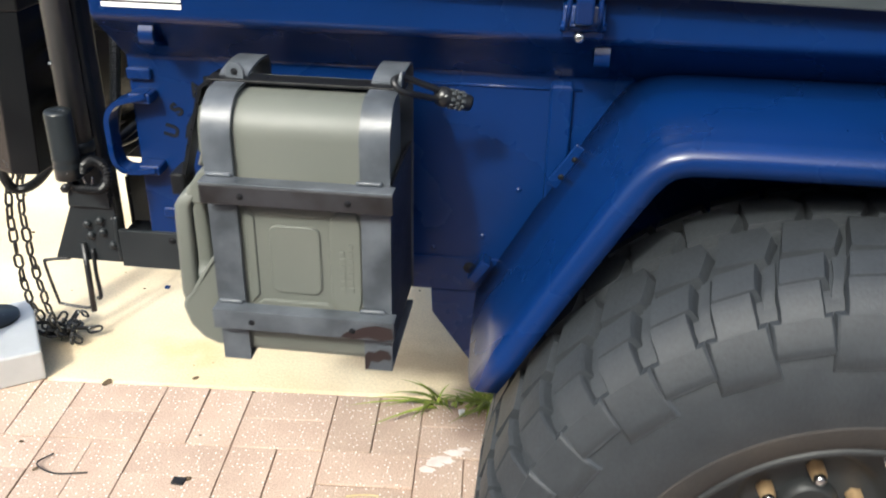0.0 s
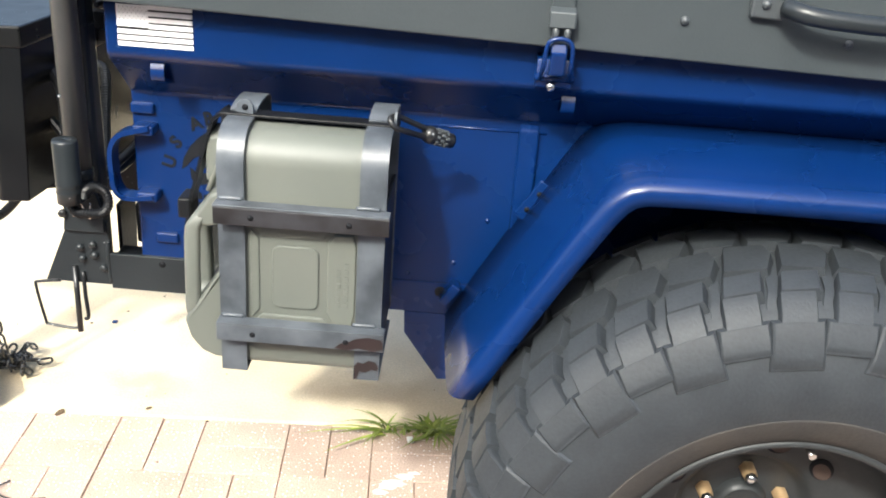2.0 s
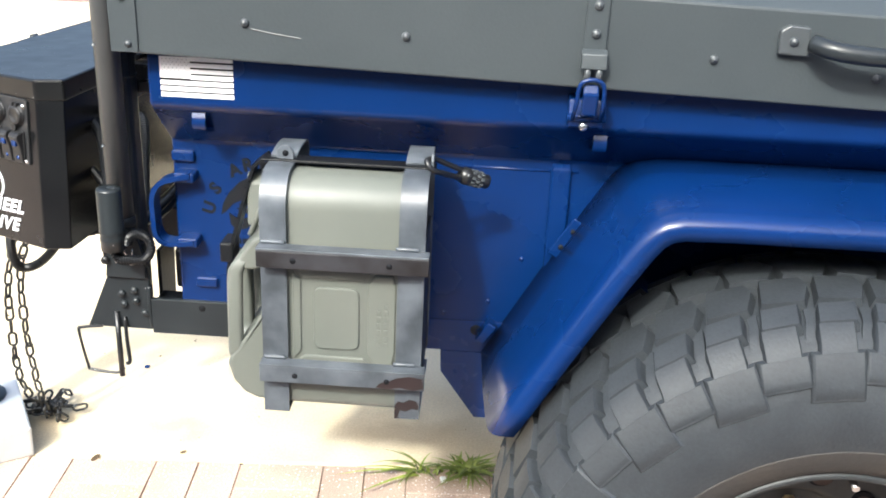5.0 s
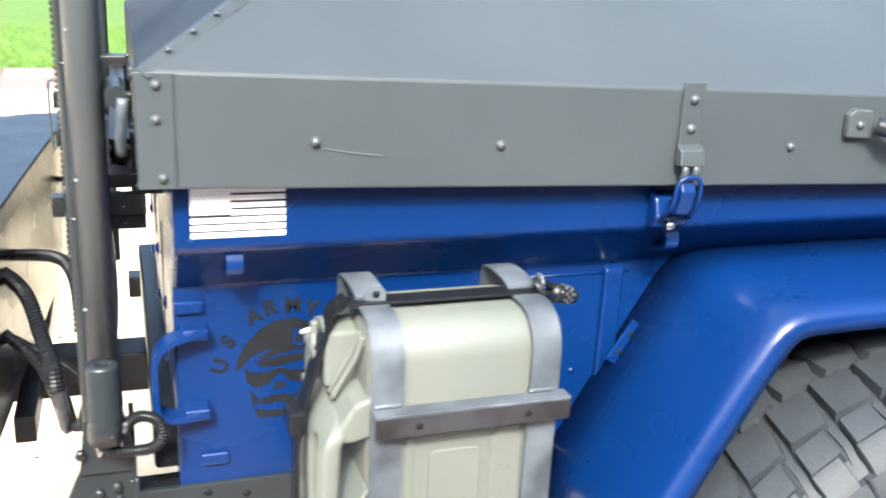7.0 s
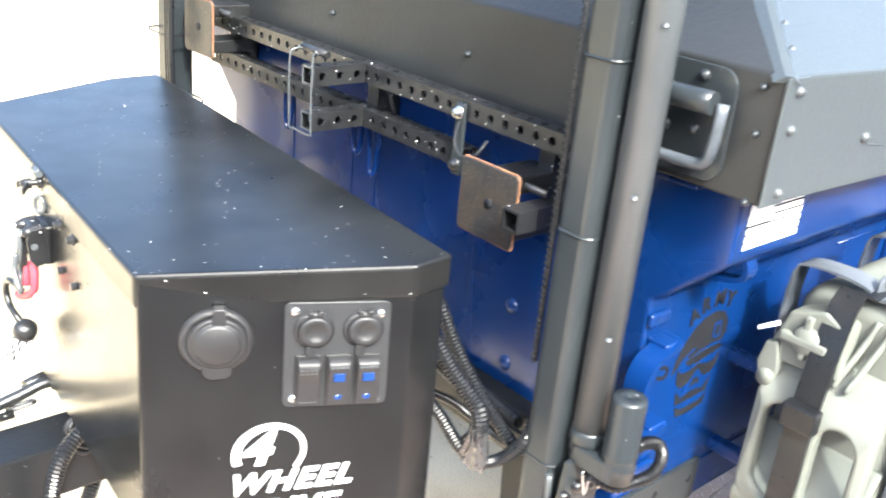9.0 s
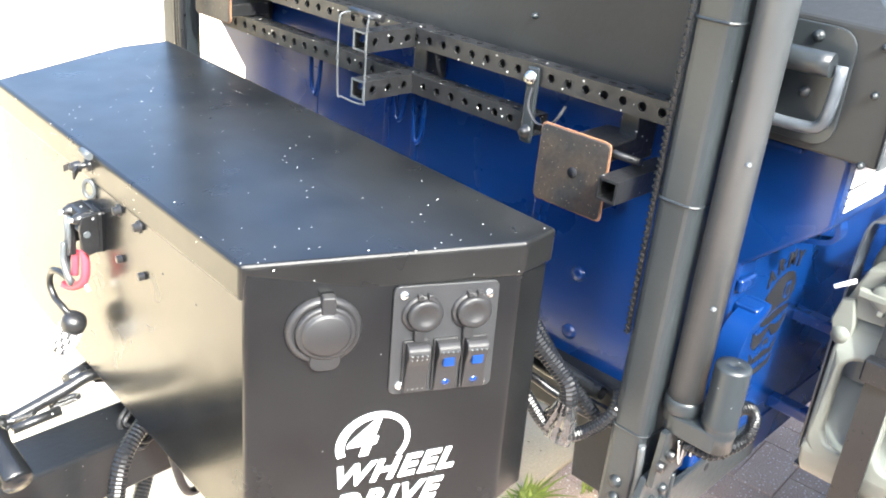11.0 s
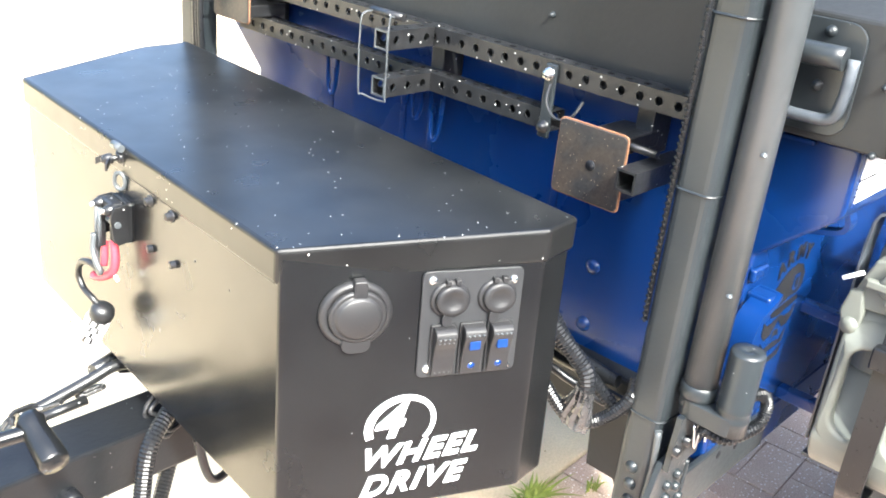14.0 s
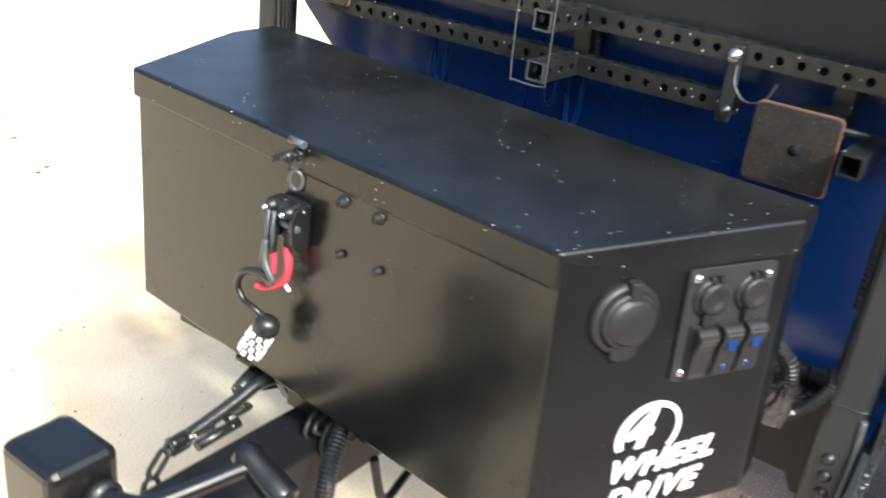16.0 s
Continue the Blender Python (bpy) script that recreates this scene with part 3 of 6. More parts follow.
# side handle on the lid
hand = part("lid_handle", tube([(0.30, 1.372, 1.236), (0.32, 1.352, 1.231), (0.36, 1.345, 1.227), (0.44, 1.345, 1.224), (0.50, 1.352, 1.224), (0.525, 1.372, 1.227)], 0.0125, 6, 14), POST, trailer, "dark grey tubular lid handle")
for x, z in ((0.276, 1.236), (0.548, 1.226)):
    part("handle_foot", prism([(x - 0.018, z - 0.018), (x - 0.02, z + 0.014), (x - 0.008, z + 0.022), (x + 0.02, z + 0.02), (x + 0.026, z - 0.02)], 1.3775, 1.389, "y", 0.003), PIPE, hand)
    screw((x, 1.3775, z), "-y", hand, 0.0065)

# chest handle on the lid's front
plate = prism(rounded(0.12, 0.115, 0.02), -0.672, -0.668, "x", 0.001)
bmesh.ops.translate(plate, vec=(0, 1.497, 1.237), verts=plate.verts)
chest = part("chest_handle", plate, POST, trailer, "black folding chest handle on a plate")
part("grip", tube([(-0.69, 1.448, 1.262), (-0.692, 1.50, 1.262), (-0.692, 1.55, 1.262)], 0.012, 4, 12), POST, chest)
part("bail", tube([(-0.683, 1.442, 1.262), (-0.687, 1.441, 1.225), (-0.687, 1.447, 1.203), (-0.687, 1.47, 1.198), (-0.687, 1.55, 1.198)], 0.0062, 5, 10), STEEL, chest)
for y, z in ((1.475, 1.283), (1.52, 1.283), (1.475, 1.228), (1.51, 1.225), (1.545, 1.225)):
    screw((-0.672, y, z), "-x", chest, 0.006, POST)

# fender
fender_path = [(-0.117, 0.665), (-0.084, 0.722), (-0.03, 0.82), (0.035, 0.935), (0.065, 0.985), (0.083, 1.008), (0.105, 1.024), (0.135, 1.032), (0.20, 1.034), (0.393, 1.034)]
fender_path += [(0.786 - x, z) for x, z in reversed(fender_path[:-1])]
cut = [(WALL + 0.001, 0.0), (1.40, 0.003), (1.30, 0.008), (1.272, 0.0105), (1.260, 0.0135), (1.2515, 0.019), (1.2475, 0.027), (1.2475, 0.045)]
sheet = bmesh.new()
rows = []
for i, (x, z) in enumerate(fender_path):
    (x0, z0), (x1, z1) = fender_path[max(i - 1, 0)], fender_path[min(i + 1, len(fender_path) - 1)]
    d = Vector((x1 - x0, z1 - z0)).normalized()
    n = Vector((d.y, -d.x))
    if i in (0, len(fender_path) - 1):  # the ends are cut level
        n = Vector((1 / n.x, 0))
    rows.append([sheet.verts.new((x + n.x * k, y, z + n.y * k)) for y, k in cut])
for a, b in zip(rows, rows[1:]):
    for k in range(len(cut) - 1):
        f = sheet.faces.new((a[k], a[k + 1], b[k + 1], b[k]))
        f.smooth = True
bmesh.ops.recalc_face_normals(sheet, faces=sheet.faces[:])
fender = part("fender", sheet, BLUE, trailer)
solid = fender.modifiers.new("thickness", "SOLIDIFY")
solid.thickness, solid.offset = 0.003, -1

# flag decal: pale bars on the blue rim
flag = part("flag_decal", cube((-0.6165, RIM - 0.0006, 1.1035), (-0.5075, RIM + 0.0002, 1.1615)), DECAL_AND_HOLE, trailer, "white and black flag sticker")
bar = 0.058 / 13
for k in range(7):
    z = 1.1615 - (2 * k + 0.5) * bar
    x0 = -0.571 if k < 4 else -0.6165
    part("stripe", cube((x0, RIM - 0.0012, z - bar * 0.78), (-0.5075, RIM - 0.0004, z + bar * 0.62)), WHITE, flag)
part("canton", cube((-0.6165, RIM - 0.0012, 1.1615 - 7 * bar), (-0.571, RIM - 0.0004, 1.1615)), WHITE, flag)
dot = mesh_of("star", disc((0, 0, 0), 0.00055, -0.0003, "y", 5), PANEL)
for r in range(6):
    for c in range(7):
        piece("star", dot, pose(-0.612 + c * 0.006 + (0.003 if r % 2 else 0), RIM - 0.0012, 1.158 - r * 0.0042), flag)

# emblem and words painted on the side
PAINTED = Matrix.Translation((0, WALL - 0.0002, 0)) @ pose(0, 0, 0, 90)
emblem = part("emblem", flat([(-0.560, 0.888), (-0.556, 0.908), (-0.545, 0.928), (-0.528, 0.946), (-0.508, 0.957), (-0.485, 0.961), (-0.464, 0.955), (-0.452, 0.940), (-0.452, 0.922), (-0.460, 0.913), (-0.482, 0.914), (-0.504, 0.910), (-0.524, 0.903), (-0.530, 0.907), (-0.510, 0.916), (-0.522, 0.917), (-0.540, 0.908), (-0.552, 0.894)], PAINTED), DECAL_AND_HOLE, trailer, "black painted beret emblem and lettering")
for shape in (
    [(-0.534, 0.901), (-0.515, 0.903), (-0.490, 0.908), (-0.458, 0.908), (-0.456, 0.901), (-0.480, 0.897), (-0.505, 0.892), (-0.525, 0.893)],
    [(-0.547, 0.892), (-0.545, 0.872), (-0.534, 0.862), (-0.518, 0.866), (-0.508, 0.876), (-0.500, 0.884), (-0.494, 0.876), (-0.484, 0.867), (-0.468, 0.868), (-0.457, 0.880), (-0.455, 0.895), (-0.468, 0.884), (-0.484, 0.884), (-0.500, 0.890), (-0.520, 0.884), (-0.535, 0.884)],
    [(-0.507, 0.868), (-0.494, 0.868), (-0.492, 0.857), (-0.500, 0.861), (-0.510, 0.857)],
    [(-0.542, 0.860), (-0.537, 0.838), (-0.528, 0.838), (-0.530, 0.848)],
    [(-0.466, 0.860), (-0.471, 0.840), (-0.480, 0.840), (-0.478, 0.849)],
    [(-0.526, 0.846), (-0.526, 0.838), (-0.482, 0.840), (-0.482, 0.848), (-0.503, 0.850)],
    [(-0.537, 0.834), (-0.530, 0.818), (-0.500, 0.817), (-0.472, 0.821), (-0.468, 0.836), (-0.480, 0.829), (-0.500, 0.827), (-0.522, 0.827)],
):
    part("mark", flat(shape, PAINTED), DECAL_AND_HOLE, emblem)
badge = [(-0.483, 0.944), (-0.468, 0.944), (-0.465, 0.923), (-0.474, 0.918), (-0.484, 0.924)]
part("badge", flat(badge, Matrix.Translation((0, -0.0008, 0)) @ PAINTED, 0.0004), BLUE, emblem)
part("badge_mark", flat([(-0.4745 + (x + 0.4745) * 0.55, 0.931 + (z - 0.931) * 0.6) for x, z in badge], Matrix.Translation((0, -0.0013, 0)) @ PAINTED, 0.0004), DECAL_AND_HOLE, emblem)
for letter, x, z, lean in (("U", -0.580, 0.899, 72), ("S", -0.566, 0.936, 48), ("A", -0.535, 0.967, 24), ("R", -0.512, 0.977, 12), ("M", -0.485, 0.979, 0), ("Y", -0.457, 0.972, -14)):
    lettering(letter, 0.029, Matrix.Translation((x, WALL - 0.0008, z)) @ Matrix.Rotation(radians(-lean), 4, "Y") @ pose(0, 0, 0, 90) @ Matrix.Translation((-0.010, -0.010, 0)), DECAL_AND_HOLE, emblem, bold=0.0009)

# ---- wheel ----
HX, HZ = 0.383, 0.462
TR = 0.462
wheel = thing("wheel", "large knobbly off-road tyre on a black steel wheel", "wheel", at=(HX, 1.28, 0))
profile = [(0.232, 1.185), (0.238, 1.160), (0.262, 1.136), (0.30, 1.120), (0.345, 1.116), (0.388, 1.124), (0.420, 1.137), (0.440, 1.156), (0.452, 1.185), (0.458, 1.24), (0.458, 1.34), (0.450, 1.39), (0.43, 1.43), (0.36, 1.46), (0.28, 1.45), (0.232, 1.40)]
tyre = part("tyre", lathe(profile, (HX, 0, HZ), "y", 96), RUBBER, wheel)
part("dust_ring", lathe([(0.240, 1.1565), (0.250, 1.145), (0.262, 1.1347), (0.280, 1.1268), (0.296, 1.1205), (0.3, 1.1202), (0.296, 1.1225), (0.262, 1.138), (0.242, 1.159)], (HX, 0, HZ), "y", 96), DUSTY, tyre, "dry brown dust on the bead")


def tread(outline, depth):
    """A tread block: (around, across) outline at the top, tapering to the carcass; its middle at the wheel's top."""
    bm = bmesh.new()
    top = [bm.verts.new((a, y, r)) for a, y, r in outline]
    low = [bm.verts.new((a * 1.12, y, r - depth)) for a, y, r in outline]
    n = len(outline)
    bm.faces.new(top)
    for k in range(n):
        bm.faces.new((top[k], low[k], low[(k + 1) % n], top[(k + 1) % n]))
    bmesh.ops.recalc_face_normals(bm, faces=bm.faces[:])
    return bm


def lug(rim, low, width, skew, worn=False):
    """A chamfered rubber lug along a line of (across, radius) pairs; low is where it meets the carcass."""
    bm = bmesh.new()
    rows = []
    for (y, r), (yl, rl), d in zip(rim, low, skew):
        h = width / 2
        row = [(-h * 1.06, yl, rl), (-h, y * 0.7 + yl * 0.3, r * 0.7 + rl * 0.3), (-h * 0.92, y, r), (h * 0.92, y, r), (h, y * 0.7 + yl * 0.3, r * 0.7 + rl * 0.3), (h * 1.06, yl, rl)]
        rows.append([bm.verts.new((a + d, q, s)) for a, q, s in row])
    for p, q in zip(rows, rows[1:]):
        for k in range(5):
            face = bm.faces.new((p[k], p[k + 1], q[k + 1], q[k]))
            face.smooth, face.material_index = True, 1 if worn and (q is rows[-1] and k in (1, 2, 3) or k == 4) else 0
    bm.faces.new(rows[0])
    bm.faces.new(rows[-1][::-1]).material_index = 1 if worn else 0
    bmesh.ops.recalc_face_normals(bm, faces=bm.faces[:])
    column = {v: k for row in rows for k, v in enumerate(row)}
    for e in bm.edges:
        if column[e.verts[0]] == column[e.verts[1]] or len(e.link_faces) < 2 or any(len(f.verts) > 4 for f in e.link_faces):
            e.smooth = False
    return bm


N = 40
pitch = 2 * math.pi * TR / N
crown = mesh_of("tread_block", lug([(1.212, 0.469), (1.190, 0.4675), (1.176, 0.464), (1.172, 0.4625)], [(1.208, 0.448), (1.188, 0.449), (1.178, 0.446), (1.170, 0.445)], pitch * 0.70, [0.016, 0.011, 0.008, 0.007]), RUBBER)
shoulder = mesh_of("shoulder_block", lug([(1.170, 0.4605), (1.160, 0.4560), (1.145, 0.442), (1.1355, 0.4315)], [(1.174, 0.447), (1.167, 0.444), (1.152, 0.433), (1.142, 0.425)], pitch * 0.64, [0.003, 0.0015, 0.0, -0.002]), RUBBER)
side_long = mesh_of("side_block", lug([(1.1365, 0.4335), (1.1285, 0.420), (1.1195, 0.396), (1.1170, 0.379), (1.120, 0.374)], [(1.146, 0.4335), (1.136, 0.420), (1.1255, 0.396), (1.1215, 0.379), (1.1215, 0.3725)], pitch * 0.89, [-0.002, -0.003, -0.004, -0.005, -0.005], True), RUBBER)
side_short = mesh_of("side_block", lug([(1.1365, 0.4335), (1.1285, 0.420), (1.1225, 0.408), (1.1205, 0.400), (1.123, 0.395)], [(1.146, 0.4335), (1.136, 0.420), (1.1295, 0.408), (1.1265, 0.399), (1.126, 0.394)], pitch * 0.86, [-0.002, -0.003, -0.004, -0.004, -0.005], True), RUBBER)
ejector = mesh_of("ejector_bar", lug([(1.222, 0.459), (1.185, 0.4565), (1.167, 0.4475), (1.150, 0.4335), (1.142, 0.4255)], [(1.222, 0.448), (1.185, 0.447), (1.170, 0.440), (1.156, 0.428), (1.146, 0.4225)], 0.0125, [0.018, 0.012, 0.006, 0.002, 0.0]), RUBBER)
inner = mesh_of("tread_block", tread([(-0.034, 1.222, 0.471), (0.020, 1.218, 0.471), (0.036, 1.262, 0.472), (0.032, 1.288, 0.472), (-0.020, 1.292, 0.472), (-0.026, 1.262, 0.472)], 0.016), RUBBER)
middle = mesh_of("tread_block", tread([(-0.034, 1.300, 0.472), (0.018, 1.298, 0.472), (0.034, 1.335, 0.471), (0.016, 1.369, 0.470), (-0.034, 1.369, 0.470)], 0.016), RUBBER)
far_row = mesh_of("tread_block", tread([(-0.033, 1.38, 0.469), (0.028, 1.38, 0.469), (0.030, 1.425, 0.455), (-0.030, 1.425, 0.455)], 0.018), RUBBER)
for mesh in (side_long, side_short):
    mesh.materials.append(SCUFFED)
for k in range(N):
    for name, mesh, off in (("tread_block", crown, 0.0), ("shoulder_block", shoulder, 0.0), ("side_block", side_long if k % 2 else side_short, 0.0), ("ejector_bar", ejector, 0.5), ("tread_block", inner, 0.42), ("tread_block", middle, 0.1), ("tread_block", far_row, 0.6)):
        turn = Matrix.Translation((HX, 0, HZ)) @ Matrix.Rotation(2 * math.pi * (k + off + 0.167) / N, 4, "Y")
        piece(name, mesh, turn, tyre)
rim_profile = [(0.245, 1.158), (0.243, 1.150), (0.236, 1.149), (0.231, 1.156), (0.226, 1.19), (0.217, 1.225), (0.213, 1.25), (0.206, 1.266), (0.19, 1.280), (0.172, 1.294), (0.162, 1.300), (0.116, 1.302), (0.106, 1.308), (0.096, 1.326), (0.088, 1.331), (0.06, 1.332), (0.052, 1.332), (0.0, 1.332)]
rim = part("rim", lathe(rim_profile, (HX, 0, HZ), "y", 72), RIM_PAINT, wheel, "black painted steel rim with round openings")
slot = [(u * 0.021, v * 0.0175) for u, v in circle(1.0, 20)]
for k in range(10):
    turn = Matrix.Translation((HX, 0, HZ)) @ Matrix.Rotation(radians(-(36 * k + 7)), 4, "Y")
    # uncut rim: a flat black plate paints the dark of each opening
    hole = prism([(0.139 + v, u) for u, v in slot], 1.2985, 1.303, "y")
    part("rim_opening", join(None, hole, turn), DECAL_AND_HOLE, rim)
    drum = prism([(0.137 + v * 0.72, u * 0.8 - 0.003) for u, v in slot], 1.2978, 1.2984, "y")
    part("drum", join(None, drum, turn), DRUM, rim, "rusty brake drum seen through the opening")
part("hub", lathe([(0.044, 1.333), (0.042, 1.321), (0.036, 1.314), (0.033, 1.313), (0.031, 1.316), (0.027, 1.318), (0, 1.319)], (HX, 0, HZ), "y", 28), RIM_PAINT, rim)
for k in range(5):
    a = math.radians(72 * k + 18)
    x, z = HX + 0.0645 * math.cos(a), HZ + 0.0645 * math.sin(a)
    nut = part("lug_nut", lathe([(0.0132, 1.333), (0.0132, 1.322), (0.0124, 1.312), (0.0094, 1.305)], (x, 0, z), "y", 6), BRASS, rim, "brass-coloured lug nut with a bright stud end")
    part("stud_end", lathe([(0.0090, 1.306), (0.0090, 1.300), (0.0066, 1.297), (0, 1.2965)], (x, 0, z), "y", 12), CHROME, rim)
part("valve", round_bar((HX + 0.028, 1.186, HZ + 0.196), (HX + 0.027, 1.216, HZ + 0.201), 0.0055, 10), CHROME, rim)
far_wheel = copy_thing(wheel, Matrix.Translation((HX, mirror(1.28), 0)) @ Matrix.Rotation(math.pi, 4, "Z"))
far_wheel["label"] = "knobbly off-road tyre half hidden beyond the trailer"

# ---- posts at the front of the trailer ----
post = thing("post", "dark grey steel post with weld beads at the trailer's corner", "post", at=(-0.73, 1.545, 0.67))
part("channel", prism([(x - 0.729, y + 1.545) for x, y in rounded(0.05, 0.048, 0.012)], 0.668, 2.1, "z"), POST, post)
for y, z in ((1.546, 0.746), (1.544, 0.722), (1.542, 0.698)):
    part("bolt_head", lathe([(0, -0.006), (0.005, -0.006), (0.0065, -0.003), (0.0085, -0.001), (0.0085, 0.001)], (-0.754, y, z), "x", 12), POST, post)
for z in (0.82, 1.104, 1.29):
    part("weld_ring", sweep([(x - 0.729, y + 1.545, z) for x, y in rounded(0.0505, 0.0485, 0.012)], circle(0.0017, 6), None, True), POST, post)
coil = mesh_of("zip_coil", tube([(0, 0, 0), (0.004, 0.002, 0.001), (0.0, 0.004, 0.002)], 0.0016, 2, 5), BLACK)
loom = part("loom", round_bar((-0.7535, 1.5690, 0.94), (-0.7535, 1.5690, 1.6), 0.0032, 8), BLACK, post, "black ribbed cable loom")
for k in range(60):
    piece("loom_ring", coil, pose(-0.7585, 1.567, 0.94 + k * 0.0075), loom)
part("weld", tube([(-0.752, 1.523, 0.70), (-0.75, 1.521, 0.76), (-0.752, 1.523, 0.81)], 0.0045, 6, 8), PIPE, post)

leg = thing("swivel_leg", "grey round steel leg with a short capped cylinder beside it", "leg", at=(-0.735, 1.475, 0.84))
part("pipe", lathe([(0, 0.85), (0.0195, 0.85), (0.0195, 2.1), (0, 2.1)], (-0.724, 1.499, 0), "z", 28), PIPE, leg)
part("cap_cylinder", lathe([(0, 0.838), (0.0196, 0.838), (0.0196, 0.855), (0.0206, 0.857), (0.0196, 0.859), (0.0196, 0.868), (0.0206, 0.87), (0.0196, 0.872), (0.0196, 0.938), (0.0182, 0.942), (0.004, 0.942), (0.003, 0.9405), (0, 0.9405)], (-0.7235, 1.454, 0), "z", 28), POST, leg)
link = prism([(x, y) for x, y in rounded(0.080, 0.042, 0.0205)], 0.838, 0.862, "z", 0.002)
bmesh.ops.transform(link, matrix=pose(-0.7237, 1.4765, 0, 0, 0, 90), verts=link.verts)
part("link", link, POST, leg)
part("collar", lathe([(0.020, 0.862), (0.022, 0.864), (0.022, 0.878), (0.020, 0.88)], (-0.724, 1.499, 0), "z", 28), POST, leg)
for z in (1.0, 1.16, 1.33):
    part("weld_spot", lathe([(0.0, 0.004), (0.003, 0.003), (0.004, 0)], (-0.738, 1.485, z), "z", 8), PIPE, leg)
bracket = prism([(-0.760, 0.768), (-0.752, 0.84), (-0.702, 0.842), (-0.692, 0.80), (-0.692, 0.768)], 1.497, 1.505, "y", 0.001)
part("bracket", bracket, POST, leg)
for x, z in ((-0.757, 0.80), (-0.735, 0.805), (-0.71, 0.80)):
    part("nut", lathe([(0, -0.008), (0.007, -0.008), (0.007, 0)], (x, 1.497, z), "y", 6), RAW, leg)
clip_wire = [(-0.738, 1.488, 0.832), (-0.734, 1.484, 0.800), (-0.728, 1.484, 0.826), (-0.722, 1.483, 0.832), (-0.712, 1.483, 0.806), (-0.708, 1.484, 0.800), (-0.706, 1.486, 0.826)]
part("wire_clip", tube(clip_wire, 0.0018, 5, 7), CHROME, leg, "bent bright wire clip")
HOSE = [(-0.738, 1.478, 0.832), (-0.718, 1.458, 0.820), (-0.692, 1.446, 0.824), (-0.668, 1.441, 0.829), (-0.657, 1.441, 0.846), (-0.663, 1.446, 0.863), (-0.681, 1.452, 0.868), (-0.697, 1.456, 0.859), (-0.702, 1.458, 0.845)]
ring = tube(HOSE, 0.0063, 6, 10)
hose = thing("hose_stub", "short black ribbed hose looped under the leg", "hose", at=(-0.70, 1.45, 0.80))
part("hose", ring, BLACK, hose)
rib_mesh = mesh_of("hose_rib", sweep([(0.0067 * math.cos(2 * math.pi * k / 12), 0.0067 * math.sin(2 * math.pi * k / 12), 0) for k in range(12)], circle(0.0013, 5), None, True), BLACK)
rib_path = smooth_path(HOSE, 5)
for p, q in zip(rib_path, rib_path[1:]):
    piece("hose_rib", rib_mesh, Matrix.Translation(p) @ (q - p).to_track_quat("Z", "Y").to_matrix().to_4x4(), hose.children[0])

far_post = thing("post", "dark grey steel corner post with black cables tied to it", "post", at=(-0.73, 2.515, 0.73))
part("channel", prism([(x - 0.729, y + 2.515) for x, y in rounded(0.05, 0.048, 0.012)], 0.731, 1.9, "z"), POST, far_post)
for off, top in ((0.0, 1.4), (0.014, 1.4), (0.026, 1.4)):
    part("cable", tube([(-0.76 - off * 0.3, 2.478 - off, 0.78), (-0.762, 2.472 - off, 0.95), (-0.766, 2.470 - off * 0.6, 1.12), (-0.76, 2.474 - off, top)], 0.0055, 6, 8), BLACK, far_post)
for z in (0.90, 1.02, 1.14):
    part("cable_tie", sweep([(x - 0.735, y + 2.502, z) for x, y in rounded(0.075, 0.09, 0.02)], [(-0.0008, -0.002), (0.0008, -0.002), (0.0008, 0.002), (-0.0008, 0.002)], None, True), BLACK, far_post)

# ---- perforated rack on the front wall ----
rack = thing("front_rack", "black perforated square tube rack bolted across the trailer's front", "rack", at=(-0.69, 2.0, 1.1))


def perforated_part(name, length, m):
    bm = perforated(length, 0.0254, 0.0254, 0.0055)
    bmesh.ops.transform(bm, matrix=m, verts=bm.verts)
    return part(name, bm, RAW, rack)


perforated_part("upper_tube", 0.86, pose(-0.690, 1.595, 1.1745))
perforated_part("lower_tube", 0.66, pose(-0.690, 1.775, 1.112))
perforated_part("upper_stub", 0.085, pose(-0.703, 2.00, 1.1745, 0, 0, 90))
perforated_part("lower_stub", 0.085, pose(-0.703, 2.00, 1.112, 0, 0, 90))
for y in (1.66, 2.0, 2.4):
    part("spacer", cube((-0.678, y - 0.012, 1.10), (NOSE + 0.0, y + 0.012, 1.186), 0.002), RAW, rack)
wire = tube([(-0.775, 2.03, 1.205), (-0.79, 2.032, 1.204), (-0.797, 2.032, 1.19), (-0.797, 2.03, 1.105), (-0.792, 2.026, 1.096), (-0.792, 1.985, 1.096), (-0.795, 1.98, 1.11), (-0.795, 1.98, 1.20), (-0.785, 1.982, 1.206)], 0.0012, 4, 6)
part("wire_bail", wire, PIPE, rack)
part("pin", round_bar((-0.775, 2.035, 1.206), (-0.775, 1.975, 1.206), 0.005, 10), RAW, rack)
link = part("link_bar", cube((-0.708, 1.774, 1.09), (-0.703, 1.792, 1.184), 0.003), POST, rack, "dark worn link bar with bright bolts")
part("bolt", lathe([(0, -0.009), (0.0055, -0.009), (0.0055, -0.003), (0.0085, -0.003), (0.0085, 0)], (-0.708, 1.784, 1.171), "x", 8), CHROME, link)
part("bolt", lathe([(0, -0.009), (0.0055, -0.009), (0.0055, -0.003), (0.0085, -0.003), (0.0085, 0)], (-0.708, 1.782, 1.105), "x", 8), RAW, link)
part("lanyard", tube([(-0.712, 1.778, 1.16), (-0.722, 1.772, 1.14), (-0.725, 1.755, 1.125), (-0.722, 1.735, 1.13), (-0.71, 1.728, 1.15)], 0.002, 5, 6), RAW, rack)
mouth = [(0.0127, 0.0127), (-0.0127, 0.0127), (-0.0127, -0.0127), (0.0127, -0.0127)]
